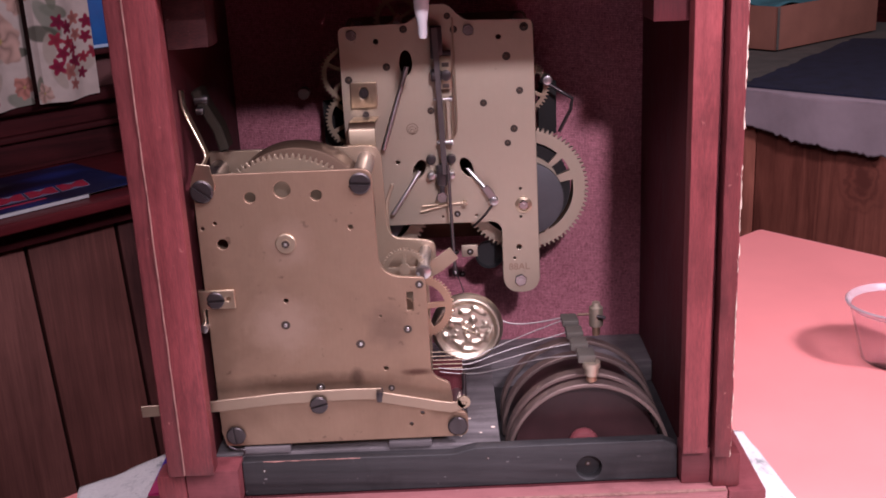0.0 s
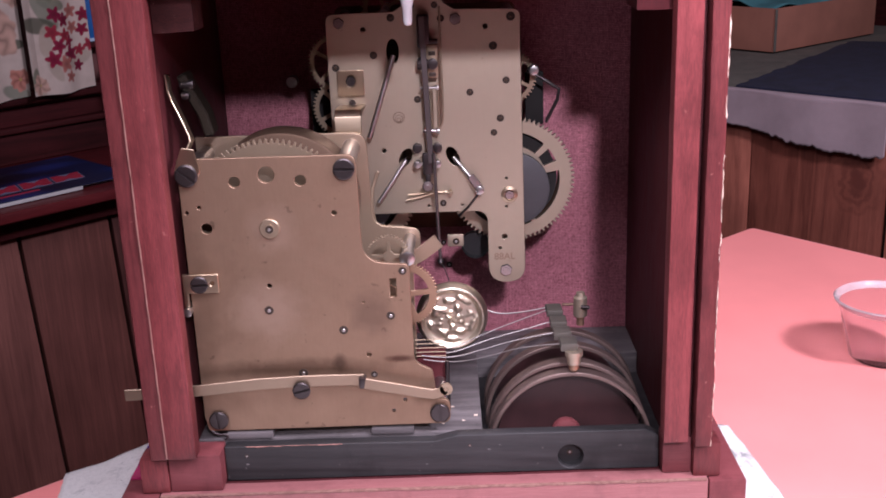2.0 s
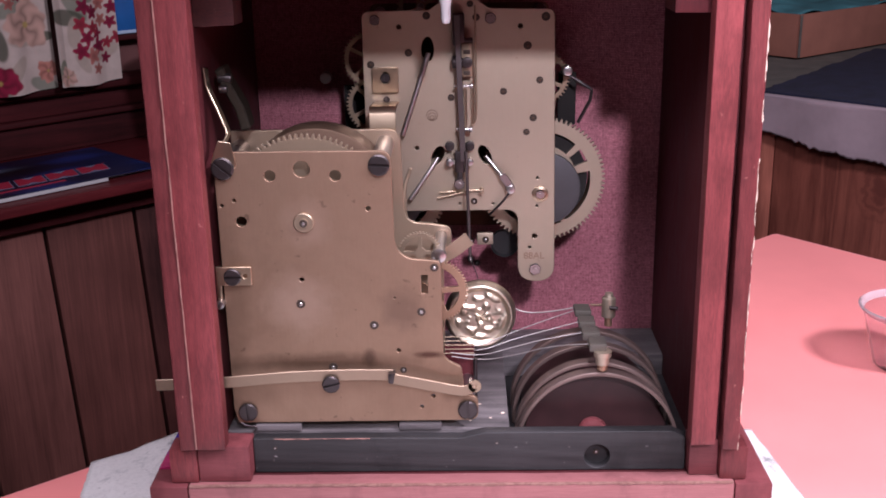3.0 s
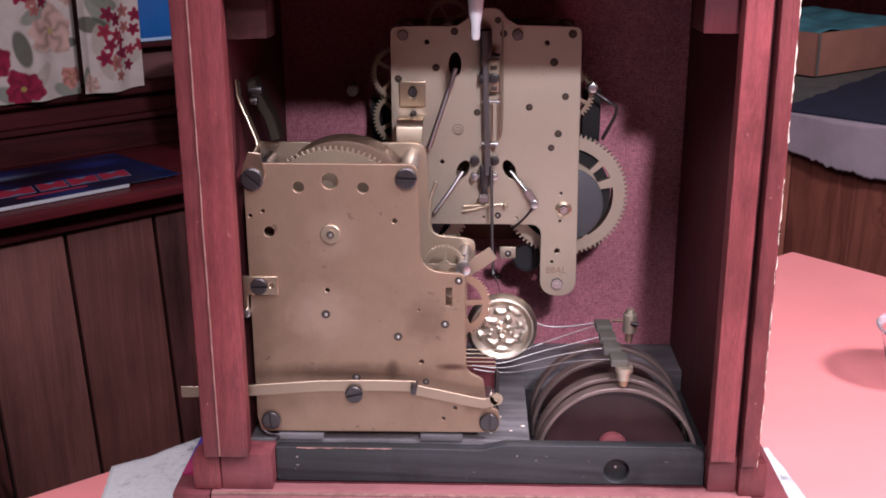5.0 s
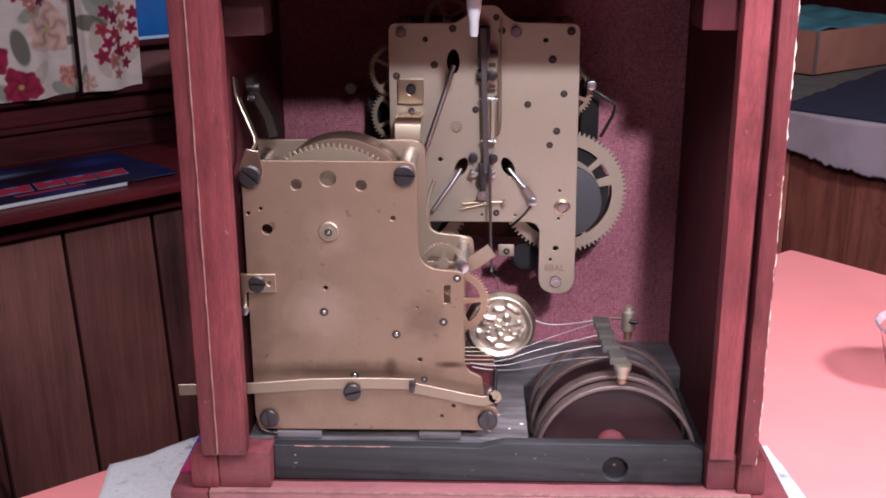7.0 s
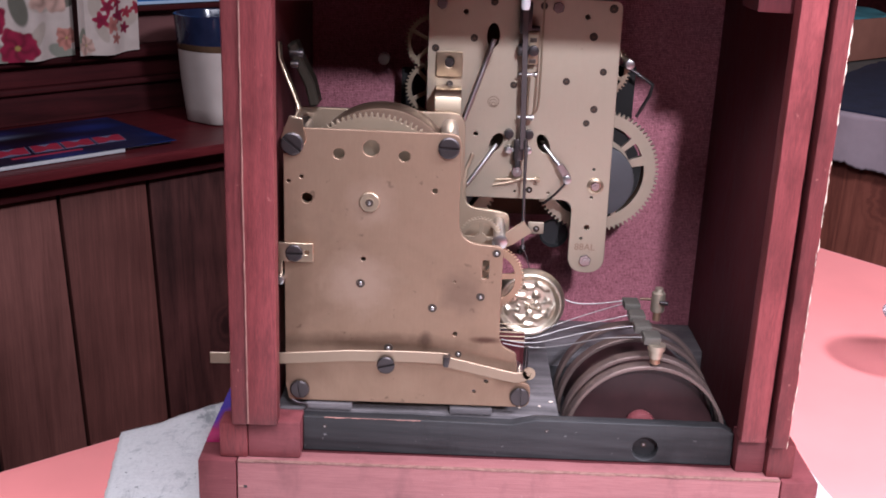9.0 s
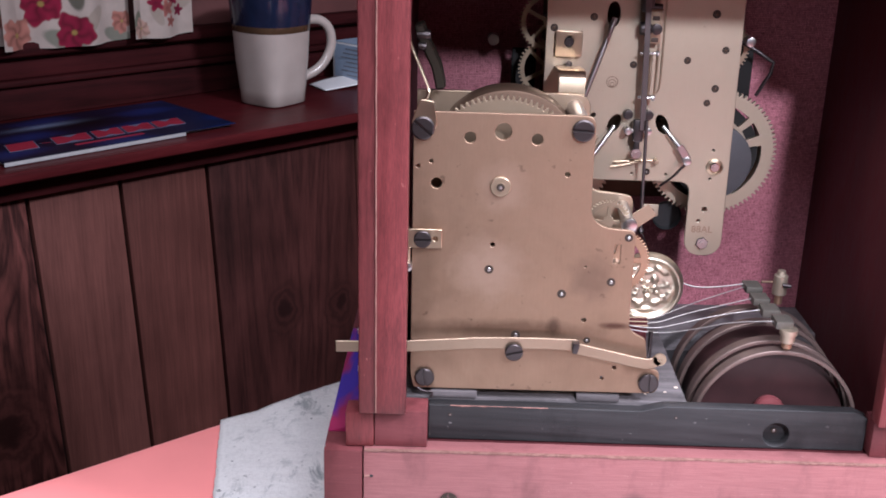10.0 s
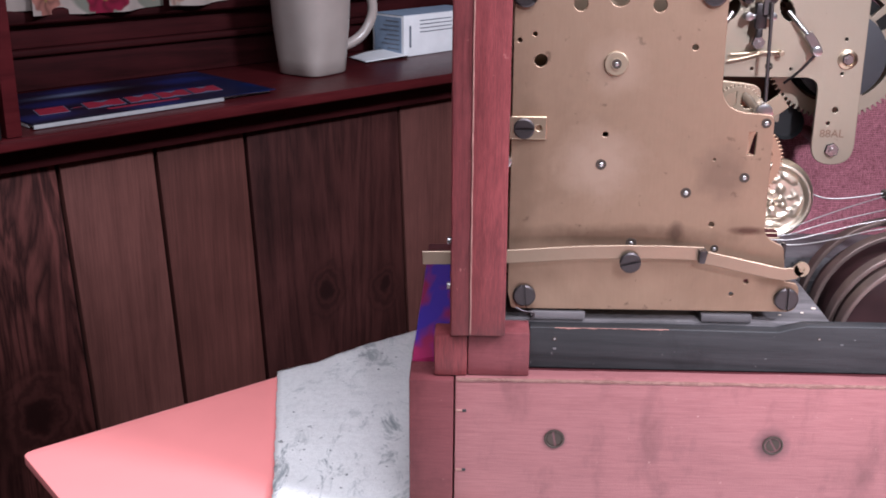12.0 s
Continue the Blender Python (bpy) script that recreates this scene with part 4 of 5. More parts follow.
part("ratchet", lathe([(0.0, 0.0), (0.0078, 0), (0.0086, 0.0016), (0.0086, 0.004)], 26, "Y"), M_barrel, move, "", pose(0.0225, 0.132, 0.1448))
part("click_tab", box(0.0058, 0.0153, 0.118, 0.1195, 0.1473, 0.1548, 0.0008), M_brass2, move)
fix("pivot", PIVOT, move, 0.0108, 0.118, 0.1505, 0.0020)
# verge, crutch and levers in front of the plate
part("crutch", ribbon([(-0.0042, 0.0975, 0.2830), (-0.0041, 0.0975, 0.2771), (-0.0032, 0.0972, 0.2500), (-0.0024, 0.0970, 0.2250), (-0.0017, 0.0968, 0.2030)], 0.0011, 0.0031), M_leader, move, "grey steel crutch arm")
part("crutch_hub", box(-0.0068, -0.0002, 0.0990, 0.1058, 0.2660, 0.2835, 0.0012), M_dark_steel, move)
part("crutch_hub", rod((-0.0072, 0.1005, 0.2575), (-0.0010, 0.1005, 0.2575), 0.0034, 18, None, True, 0.0008), M_dark_steel, move)
place("verge_wire", tube_mesh("verge_wire", [(0.0056, 0.0985, 0.2880), (0.0056, 0.0985, 0.2700), (0.0058, 0.0985, 0.2450), (0.0058, 0.0985, 0.2296), (0.0050, 0.0985, 0.2235), (0.0020, 0.0985, 0.2219)], 0.0006, M_wheel), move)
cock = part("verge_cock", box(-0.0022, 0.0040, 0.0985, 0.1058, 0.2500, 0.2680, 0.0008), M_wheel, move)
for z in (0.2518, 0.2632):
    part("cock_slot", box(-0.0010, 0.0028, 0.0982, 0.0990, z - 0.0012, z + 0.0012, 0.0003), M_sink, cock)
part("verge_arbor", rod((0.0011, 0.0945, 0.2578), (0.0011, 0.0985, 0.2578), 0.0029, 20, None, True, 0.0006), M_dark_steel, move)
part("cock_cap", rod((-0.0024, 0.1010, 0.2690), (0.0042, 0.1010, 0.2690), 0.0016, 14, None, True, 0.0005), M_dark_steel, move)
for z, x0, x1, r in ((0.2447, -0.0062, 0.0040, 0.0007), (0.2209, -0.0054, 0.0036, 0.0010)):
    part("cross_pin", rod((x0, 0.0985, z), (x1, 0.0985, z), r, 12, None, True, 0.0002), M_steel, move)
    part("pin_head", rod((x1 - 0.0018, 0.0985, z), (x1, 0.0985, z), r + 0.0007, 12, None, True, 0.0003), M_steel, move)
for x in (-0.0004, 0.0036):
    place("suspension_loop", tube_mesh("suspension_loop", [(x, 0.0985, 0.2447), (x, 0.0985, 0.2330), (x * 0.8 + 0.0002, 0.0985, 0.2209)], 0.0005, M_wheel), move)
part("suspension_spring", box(0.0008, 0.0024, 0.0984, 0.0986, 0.2220, 0.2440, 0), M_brass2, move)
for x in (-0.0092, 0.0020):
    part("stop_screw", rod((x, 0.1015, 0.2103), (x, 0.106, 0.2103), 0.0027, 18, None, True, 0.0005), M_dark_steel, move)
    part("stop_screw", rod((x - 0.0002, 0.0975, 0.2021), (x - 0.0002, 0.1040, 0.2021), 0.0020, 16, None, True, 0.0006), M_steel, move)
part("crutch_fork", box(-0.0096, 0.0020, 0.0985, 0.1010, 0.2012, 0.2030, 0.0005), M_steel, move)
part("crutch_block", box(-0.0064, -0.0008, 0.0975, 0.1020, 0.1962, 0.2085, 0.0010), M_dark_steel, move)
part("crutch_block", box(-0.0052, -0.0022, 0.0980, 0.1030, 0.1870, 0.1965, 0.0008), M_dark_steel, move)
fix("nut", NUT, move, -0.0040, 0.0985, 0.1898, 0.0032, 20, 0.7)
place("brass_spring", tube_mesh("brass_spring", [(-0.0153, 0.1030, 0.1836), (-0.003, 0.1025, 0.1846), (0.0088, 0.1030, 0.1849)], 0.0006, M_brass3), move)
place("brass_spring", tube_mesh("brass_spring", [(-0.0166, 0.1030, 0.1804), (-0.009, 0.1025, 0.1818), (-0.0005, 0.1030, 0.1843)], 0.0006, M_brass3), move)
part("spring_stud", rod((0.0085, 0.1005, 0.1844), (0.0085, 0.106, 0.1844), 0.0014, 12, None, True, 0.0004), M_wheel, move)
fix("pivot", PIVOT, move, 0.0042, P0, 0.1775, 0.0019, 0, 2)
place("strike_lever", tube_mesh("strike_lever", [(-0.0200, 0.104, 0.2622), (-0.0260, 0.1015, 0.2440), (-0.0350, 0.099, 0.2180)], 0.0014, M_steel), move)
place("strike_lever", tube_mesh("strike_lever", [(-0.0158, 0.105, 0.2035), (-0.0230, 0.1015, 0.1930), (-0.0320, 0.099, 0.1810)], 0.0012, M_steel), move)
place("strike_lever", tube_mesh("strike_lever", [(0.0108, 0.105, 0.2040), (0.0165, 0.1020, 0.1975), (0.0208, 0.101, 0.1925)], 0.0011, M_steel), move)
part("lever_joint", ribbon([(0.0198, 0.1005, 0.1940), (0.0225, 0.1005, 0.1905), (0.0252, 0.1005, 0.1862)], 0.0014, 0.0042), M_steel, move)
part("lever_joint", rod((0.0248, 0.0985, 0.1858), (0.0250, 0.1040, 0.1858), 0.0024, 16, None, True, 0.0006), M_steel, move)
place("strike_lever", tube_mesh("strike_lever", [(0.0250, 0.1005, 0.1850), (0.0212, 0.1010, 0.1795), (0.0168, 0.103, 0.1740), (0.0130, 0.108, 0.1690)], 0.0007, M_dark_steel), move)
key = thing("hanging_hook", (-0.0090, 0.030, 0.286), "pale grey metal hook hanging from the case top", "hook")
part("shank", lathe([(0, 0.2858), (0.0017, 0.2862), (0.0022, 0.2880), (0.0023, 0.2935), (0.0034, 0.2990), (0.0038, 0.3060), (0.0036, 0.3302), (0, 0.3302)], 24), M_white_metal, key, "", pose(-0.0090, 0.030, 0))
# mounting bracket
brk = place("mounting_bracket", cut_plate("mounting_bracket", round_poly([(-0.0512, 0.2410), (-0.0368, 0.2410), (-0.0368, 0.2548), (-0.0512, 0.2548)], [0.0006] * 4, 2), [ring_pts(-0.0440, 0.2492, 0.0026, 20, 0.0034)], 0.1025, 0.1050, M_brass3), move)
fix("screw", SCREW, brk, -0.0440, 0.1030, 0.2490, 0.0026, 90, 1.0)
part("bracket_foot", ribbon([(-0.0438, 0.1050, 0.2352), (-0.0440, 0.085, 0.2372), (-0.0440, 0.0755, 0.2380), (-0.0440, 0.0725, 0.2350), (-0.0440, 0.072, 0.2240)], 0.0140, 0.0012, (1, 0, 0)), M_brass3, brk)
fix("screw", SCREW, brk, -0.0435, 0.1015, 0.2375, 0.0018, 90, 1.5)
# side fittings
place("side_wire", tube_mesh("side_wire", [(0.0540, 0.125, 0.2480), (0.0620, 0.122, 0.2440), (0.0715, 0.120, 0.2380), (0.0705, 0.120, 0.2320), (0.0640, 0.121, 0.2190)], 0.0010, M_dark_steel, 3, False), move)
part("side_pin", rod((0.0575, 0.118, 0.2490), (0.0575, 0.126, 0.2490), 0.0028, 16, None, True, 0.0008), M_steel, move)
part("side_plate", box(0.0535, 0.0640, 0.134, 0.1365, 0.2150, 0.2460, 0.001), M_gap_shade, move)
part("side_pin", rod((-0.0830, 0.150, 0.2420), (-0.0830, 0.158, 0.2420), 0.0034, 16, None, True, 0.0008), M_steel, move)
part("side_plate", box(-0.0720, -0.0580, 0.148, 0.1505, 0.2080, 0.2380, 0.001), M_gap_shade, move)
# maker's stamp and number on the plate
emblem = bpy.data.curves.new("stamp", "FONT")
emblem.body, emblem.size, emblem.extrude, emblem.align_x = "88AL", 0.0056, 0.00012, "CENTER"
place("stamp", from_curve(emblem, M_lever, "stamp", 0, pose(0.0385, P0 - 0.00005, 0.1425, 90)), move, ID, "stamped characters")
for r in (0.0032, 0.0022, 0.0012):
    part("stamp_ring", lathe([(r, 0), (r, 0.0001), (r - 0.0003, 0.0001), (r - 0.0003, 0)], 18, "Y"), M_brown_brass, move, "", pose(-0.0188, P0, 0.2255 + r * 0.6))

# ---- pendulum ----
pend = thing("pendulum", (0.0045, 0.086, 0.1), "round embossed brass pendulum bob on a thin rod", "pendulum")
place("rod", tube_mesh("rod", [(0.0000, 0.0950, 0.2090), (0.0004, 0.0945, 0.1900), (0.0010, 0.0940, 0.1640), (0.0016, 0.0930, 0.1470)], 0.0009, M_leader), pend)
part("bead", lathe([(0, -0.0019), (0.0012, -0.0015), (0.0018, 0), (0.0012, 0.0015), (0, 0.0019)], 14), M_dark_steel, pend, "", pose(0.0016, 0.0930, 0.1468))
place("hanger", tube_mesh("hanger", [(0.0016, 0.0930, 0.1470), (0.0060, 0.0905, 0.1390), (0.0066, 0.0885, 0.1300)], 0.0003, M_dark_steel), pend)
bob = bmesh.new()
RINGS, SEG = 40, 84
rows = []
for i in range(RINGS + 1):
    r = 0.0184 * i / RINGS
    row = []
    for k in range(SEG if i else 1):
        a = 2 * math.pi * k / SEG
        x, z = r * math.cos(a), r * math.sin(a)
        h = 0.0030
        if r < 0.0136:      # raised scrolls and flowers
            q = noise.noise((x * 260, z * 420, 1.7)) + 0.5 * math.sin(5 * a) * math.sin(r * 900)
            h += 0.0010 * max(-0.2, min(1, q * 2.2)) * min(1, (0.0136 - r) * 700)
        else:
            h = 0.0030 + 0.0018 * math.sin((r - 0.0136) / 0.0048 * math.pi) - 0.0022 * max(0, (r - 0.0164) / 0.0020)
        row.append(bob.verts.new((x, -h, z)))
    rows.append(row)
rim = [bob.verts.new((0.0184 * math.cos(2 * math.pi * k / SEG), 0, 0.0184 * math.sin(2 * math.pi * k / SEG))) for k in range(SEG)]
for k in range(SEG):
    j = (k + 1) % SEG
    bob.faces.new((rows[0][0], rows[1][k], rows[1][j]))
    for a, b in zip(rows[1:], rows[2:] + [rim]):
        bob.faces.new((a[k], b[k], b[j], a[j]))
bob.faces.new(rim)
for v in bob.verts:
    v.co *= 1.12
bob = part("bob", bob, M_bob, pend, "", pose(0.0068, 0.0885, 0.1155), 70)

# ---- gongs and hammers ----
gongs = thing("gong_set", (0.067, 0.06, 0.0585), "four rusty steel chime gongs on a wooden spool", "gong set")
for y, z, r in ((0.0280, 0.0632, 0.0420), (0.0410, 0.0634, 0.0420), (0.0640, 0.0632, 0.0424), (0.0820, 0.0640, 0.0424)):
    first = [(0.0675 + r * math.cos(math.radians(a)), y + 0.0012, z + r * math.sin(math.radians(a))) for a in np.linspace(-5, 185, 60)]
    coil = part("gong", ribbon(first, 0.0070, 0.0022), M_gong, gongs)
part("spool", rod((0.0655, 0.0265, 0.0705), (0.0655, 0.0335, 0.0705), 0.0080, 28, None, True, 0.003), M_case_h, gongs, "turned reddish wooden spool")
part("hub_disc", rod((0.0675, 0.0345, 0.0632), (0.0675, 0.0370, 0.0632), 0.0385, 56), M_gong_disc, gongs)
# added drum; its dark colour gives the shade behind the gongs
part("spool_drum", rod((0.0675, 0.0375, 0.0600), (0.0675, 0.088, 0.0600), 0.0370, 48), M_gong_disc, gongs, "added dark drum standing in for the shaded recess inside the gongs")
part("spool_post", rod((0.0655, 0.037, 0.0660), (0.0655, 0.1, 0.0660), 0.004, 16), M_black, gongs)
part("spool_foot", box(0.0575, 0.0735, 0.038, 0.1, 0.0586, 0.0665, 0.001), M_black, gongs)

hammers = thing("hammer_set", (0.03, 0.055, 0.077), "row of steel hammer wires with brass heads", "chime hammers")
heads = ((0.0645, 0.083, 0.1190), (0.0655, 0.070, 0.1172), (0.0655, 0.051, 0.1185), (0.0668, 0.031, 0.1205))
for k, (x, y, z) in enumerate(heads):
    part("hammer_head", box(x - 0.0046, x + 0.0046, y - 0.0055, y + 0.0055, z - 0.0022, z + 0.0020, 0.0010, 2, 3, 0.0004), M_green, hammers)
    sx, sy, sz = 0.0025 + 0.0008 * k, 0.060 - 0.0035 * k, 0.1055 - 0.0008 * k
    place("hammer_wire", tube_mesh("hammer_wire", [(sx - 0.014, sy, sz + 0.003), (sx, sy, sz), (sx + 0.020, (sy * 2 + y) / 3, sz + 0.006), (x - 0.022, (sy + 2 * y) / 3, z - 0.003), (x - 0.004, y, z)], 0.00028, M_wire), hammers)
place("hammer_wire", tube_mesh("hammer_wire", [(0.018, 0.090, 0.1240), (0.026, 0.090, 0.1165), (0.042, 0.088, 0.1150), (0.061, 0.085, 0.1200)], 0.0004, M_wire), hammers)
fronthead = part("hammer_weight", lathe([(0, 0.1175), (0.0046, 0.1175), (0.0046, 0.1148), (0.0036, 0.1144), (0.0036, 0.1105), (0.0028, 0.1098), (0, 0.1098)], 24), M_brass2, hammers, "", pose(0.0692, 0.0265, 0.001))
part("hammer_tip", lathe([(0, 0.1098), (0.0026, 0.1098), (0.0028, 0.1075), (0.0015, 0.1062), (0, 0.1060)], 18), M_copper, hammers, "", pose(0.0692, 0.0265, 0.001))
part("hammer_weight", lathe([(0, 0.1300), (0.0022, 0.1300), (0.0026, 0.1278), (0.0038, 0.1270), (0.0040, 0.1170), (0.0038, 0.1160), (0, 0.1160)], 24), M_brass2, hammers, "", pose(0.0792, 0.081, 0))
part("hammer_tip", lathe([(0, 0.1160), (0.0022, 0.1160), (0.0022, 0.1105), (0, 0.1100)], 18), M_copper, hammers, "", pose(0.0792, 0.081, 0))
part("link_pin", rod((0.0690, 0.082, 0.1225), (0.0810, 0.082, 0.1225), 0.0008, 10), M_brown_brass, hammers)
part("side_screw", rod((0.0792, 0.0762, 0.1230), (0.0835, 0.0745, 0.1230), 0.0011, 12), M_dark_steel, hammers)
part("comb_plate", box(-0.0130, 0.0030, 0.0560, 0.0620, 0.0775, 0.1085, 0.0008), M_case_shade, hammers)
for k in range(5):
    part("comb_wire", rod((-0.0135, 0.0555 - 0.0005 * k, 0.1150 - 0.0022 * k), (0.0030, 0.0555 - 0.0005 * k, 0.1150 - 0.0022 * k), 0.00032, 8), M_wheel, hammers)
part("comb_post", rod((0.0035, 0.047, 0.0768), (0.0035, 0.047, 0.1060), 0.0012, 12), M_dark_steel, hammers)

place("hook_wire", tube_mesh("hook_wire", [(-0.1195, 0.018, 0.0835), (-0.1160, 0.0172, 0.0815), (-0.1118, 0.0170, 0.0822), (-0.1112, 0.0170, 0.0795), (-0.1130, 0.0170, 0.0785)], 0.0006, M_dark_steel), chime)
crumbs = random.Random(8)
for k in range(7):
    x, y, s = crumbs.uniform(-0.005, 0.018), crumbs.uniform(0.03, 0.075), crumbs.uniform(0.0003, 0.0008)
    chip = box(x - s * 1.6, x + s * 1.6, y - s, y + s, 0.0768, 0.0768 + s * 0.7, s * 0.2, 1)
    tagged(part("wood_chip", chip, M_raw, None, "", ID), "tiny pale wood chip lying on the seat board", "wood chip", "chips on the seat board")
fix("cloth_pin", PIVOT, case, 0.0062, 0.1718, 0.1180, 0.0020)
fix("cloth_pin", PIVOT, case, 0.0030, 0.1718, 0.1330, 0.0017)

scuffs = random.Random(5)
for k in range(5):
    x, z, s = scuffs.uniform(-0.108, 0.104), scuffs.uniform(0.0585, 0.0735), scuffs.uniform(0.0003, 0.0009)
    part("scuff", box(x - s * 0.9, x + s * 0.9, 0.01432, 0.0148, z - s * 0.5, z + s * 0.5, 0.0001, 1, 2, 0.0002), M_floor, board)

# ---- things on the ledge ----
M_print = printed("printed_cotton", 0.85)
M_cover = printed("glossy_magazine_cover", 0.34, 300, 0.25)
M_paper = plain("white_paper", (0.72, 0.71, 0.72), 0.6, 0.06)
M_page_edge = plain("page_edges", (0.3000, 0.2940, 0.3000), 0.7, 0.1, 200)
M_blue = plain("blue_plastic", (0.012, 0.075, 0.24), 0.35, 0.1)
M_cream = plain("cream_glaze", (0.3600, 0.3080, 0.2820), 0.22, 0.06, 30, 0.02)
M_navy = plain("navy_glaze", (0.010, 0.014, 0.035), 0.15, 0.2, 60, 0.03)
M_brown_glaze = plain("brown_glaze_line", (0.06, 0.035, 0.02), 0.2)
M_inkred = plain("magenta_red_ink", (0.2310, 0.0105, 0.0315), 0.4, 0.1)
M_title_edge = plain("grey_title_outline", (0.10, 0.10, 0.16), 0.4)
M_inkblue = plain("pale_blue_ink", (0.26, 0.33, 0.44), 0.5, 0.1)
M_inkgrey = plain("grey_ink", (0.16, 0.17, 0.20), 0.5, 0.1)
M_black_plastic = plain("black_plastic_case", (0.012, 0.011, 0.012), 0.35, 0.2)
M_grey_case = plain("grey_cassette_case", (0.0216, 0.0238, 0.0260), 0.45, 0.12)
M_red_case = plain("red_cassette_case", (0.1008, 0.0084, 0.0084), 0.45, 0.12)
M_salmon_ink = plain("salmon_lettering", (0.1693, 0.0437, 0.0273), 0.5, 0.08)
M_card = plain("brown_cardboard", (0.2898, 0.1174, 0.0828), 0.75, 0.12, 18, 0.15, 500)
M_teal = plain("teal_cloth", (0.06, 0.19, 0.22), 0.9, 0.25, 20, 0.3, 500)
M_mat_grey = plain("mauve_grey_backing", (0.3000, 0.2300, 0.2560), 0.95, 0.12, 22, 0.4, 700)
M_mat_navy = plain("navy_pile", (0.012, 0.013, 0.035), 0.95, 0.3, 40, 0.6, 900)
M_mat_olive = plain("olive_grey_felt", (0.1105, 0.0978, 0.0850), 0.95, 0.2, 30, 0.4, 700)


def smooth01(a, b, x):
    t = np.clip((x - a) / (b - a), 0, 1)
    return t * t * (3 - 2 * t)


def floral(x0, x1, z0, z1, seed, given=()):
    """A cotton print: cream ground, red blooms with petals, leaves and faint sprays."""
    rnd = random.Random(seed)
    w, h = x1 - x0, z1 - z0
    blooms = list(given)
    for zc in np.arange(0.14 if given else 0.025, h, 0.075):
        for xc in np.arange(0.015, w + 0.03, 0.078):
            blooms.append((xc + rnd.uniform(-0.018, 0.018), zc + rnd.uniform(-0.014, 0.014), rnd.uniform(0.020, 0.030), rnd.uniform(0, 6.28), rnd.choice("rplcc")))

    def fn(a, b):
        x, z = a * w, b * h
        rgb = np.tile(np.array([[0.59, 0.49, 0.44]]), (x.size, 1))
        for k in range(26):      # leaves and stems first
            cx, cz, t, s = rnd2.uniform(0, w), rnd2.uniform(0, h), rnd2.uniform(0, 3.14), rnd2.uniform(0.012, 0.030)
            u = (x - cx) * math.cos(t) + (z - cz) * math.sin(t)
            v = -(x - cx) * math.sin(t) + (z - cz) * math.cos(t)
            f = 1 - smooth01(0.75, 1.0, np.sqrt((u / s) ** 2 + (v / (s * 0.42)) ** 2))
            c = rnd2.choice(((0.16, 0.17, 0.12), (0.22, 0.23, 0.18), (0.44, 0.36, 0.30), (0.07, 0.075, 0.05)))
            rgb = rgb * (1 - f[:, None] * 0.85) + np.array(c) * f[:, None] * 0.85
        for cx, cz, r, t, kind in blooms:
            dx, dz = x - cx, z - cz
            d, th = np.hypot(dx, dz), np.arctan2(dz, dx) + t
            if kind == "c":      # a cluster of small florets
                for q in range(17):
                    ex, ez = cx + r * math.cos(q * 2.4) * math.sqrt(q / 17), cz + r * 1.35 * math.sin(q * 2.4) * math.sqrt(q / 17)
                    dd, tt = np.hypot(x - ex, z - ez), np.arctan2(z - ez, x - ex) + q
                    rr = (0.0085 + 0.0035 * ((q * 7) % 5) / 4) * (0.78 + 0.22 * np.cos(5 * tt))
                    f = 1 - smooth01(0.85, 1.0, dd / rr)
                    shade = 0.55 + 0.5 * (dd / 0.0105)
                    rgb = rgb * (1 - f[:, None]) + np.array(((0.30, 0.012, 0.055), (0.38, 0.03, 0.06), (0.24, 0.008, 0.05), (0.46, 0.16, 0.14))[q % 4]) * (f * shade)[:, None]
                continue
            rr = r * (0.72 + 0.20 * np.abs(np.cos(2.5 * th)) + 0.10 * np.sin(3 * th + t) + 0.05 * np.sin(11 * th))
            f = 1 - smooth01(0.88, 1.0, d / rr)
            vein = 0.45 + 0.5 * np.abs(np.sin(2.5 * th + 0.7 * np.sin(d * 300))) + 0.35 * d / r
            base = {"r": (0.26, 0.010, 0.045), "p": (0.48, 0.20, 0.16), "l": (0.52, 0.33, 0.27)}[kind]
            rgb = rgb * (1 - f[:, None]) + np.array(base) * (f * vein)[:, None]
            core = (1 - smooth01(0.06, 0.16, d / r)) * 0.8
            rgb = rgb * (1 - core[:, None]) + np.array((0.45, 0.34, 0.10)) * core[:, None]
        return np.clip(rgb * 0.54, 0.004, 0.8)

    rnd2 = random.Random(seed + 50)
    return fn


curtain = thing("curtain", (0.15, 0.945, 0.13), "cream cotton curtain printed with red flowers", "curtain", frame_of=NORTH)
SPRAYS = ((), ((0.087, 0.016, 0.027, 0.4, "r"), (0.052, 0.050, 0.029, 2.0, "r"), (0.128, 0.080, 0.034, 1.0, "l"), (0.150, 0.022, 0.016, 0.2, "p"), (0.020, 0.016, 0.024, 1.6, "p")),
          ((0.058, 0.062, 0.034, 0.0, "c"), (0.012, 0.012, 0.014, 0.6, "l")))
for k, (x0, x1, z0) in enumerate(((-0.16, 0.078, 0.1335), (0.072, 0.232, 0.1285), (0.229, 0.317, 0.1295))):
    def cloth_at(a, b, x0=x0, x1=x1, z0=z0, k=k):
        x = x0 + (x1 - x0) * a
        fold = 0.006 * math.sin(x * 52 + k * 2) + 0.003 * math.sin(x * 131 + b)
        sag = 0.003 * math.sin(a * 3.1)
        edge = 0.008 * (smooth_edge(a) if k else 0)
        return (x, 0.945 - 0.004 * k + fold - edge, z0 - sag * (1 - b) + 0.37 * b)

    def smooth_edge(a):
        return max(0, 1 - a * 7)

    place("panel", grid_mesh("panel", int(900 * (x1 - x0)) + 10, 330, cloth_at, M_print, floral(x0, x1, z0, z0 + 0.37, 11 + k, SPRAYS[k])), curtain, NORTH)
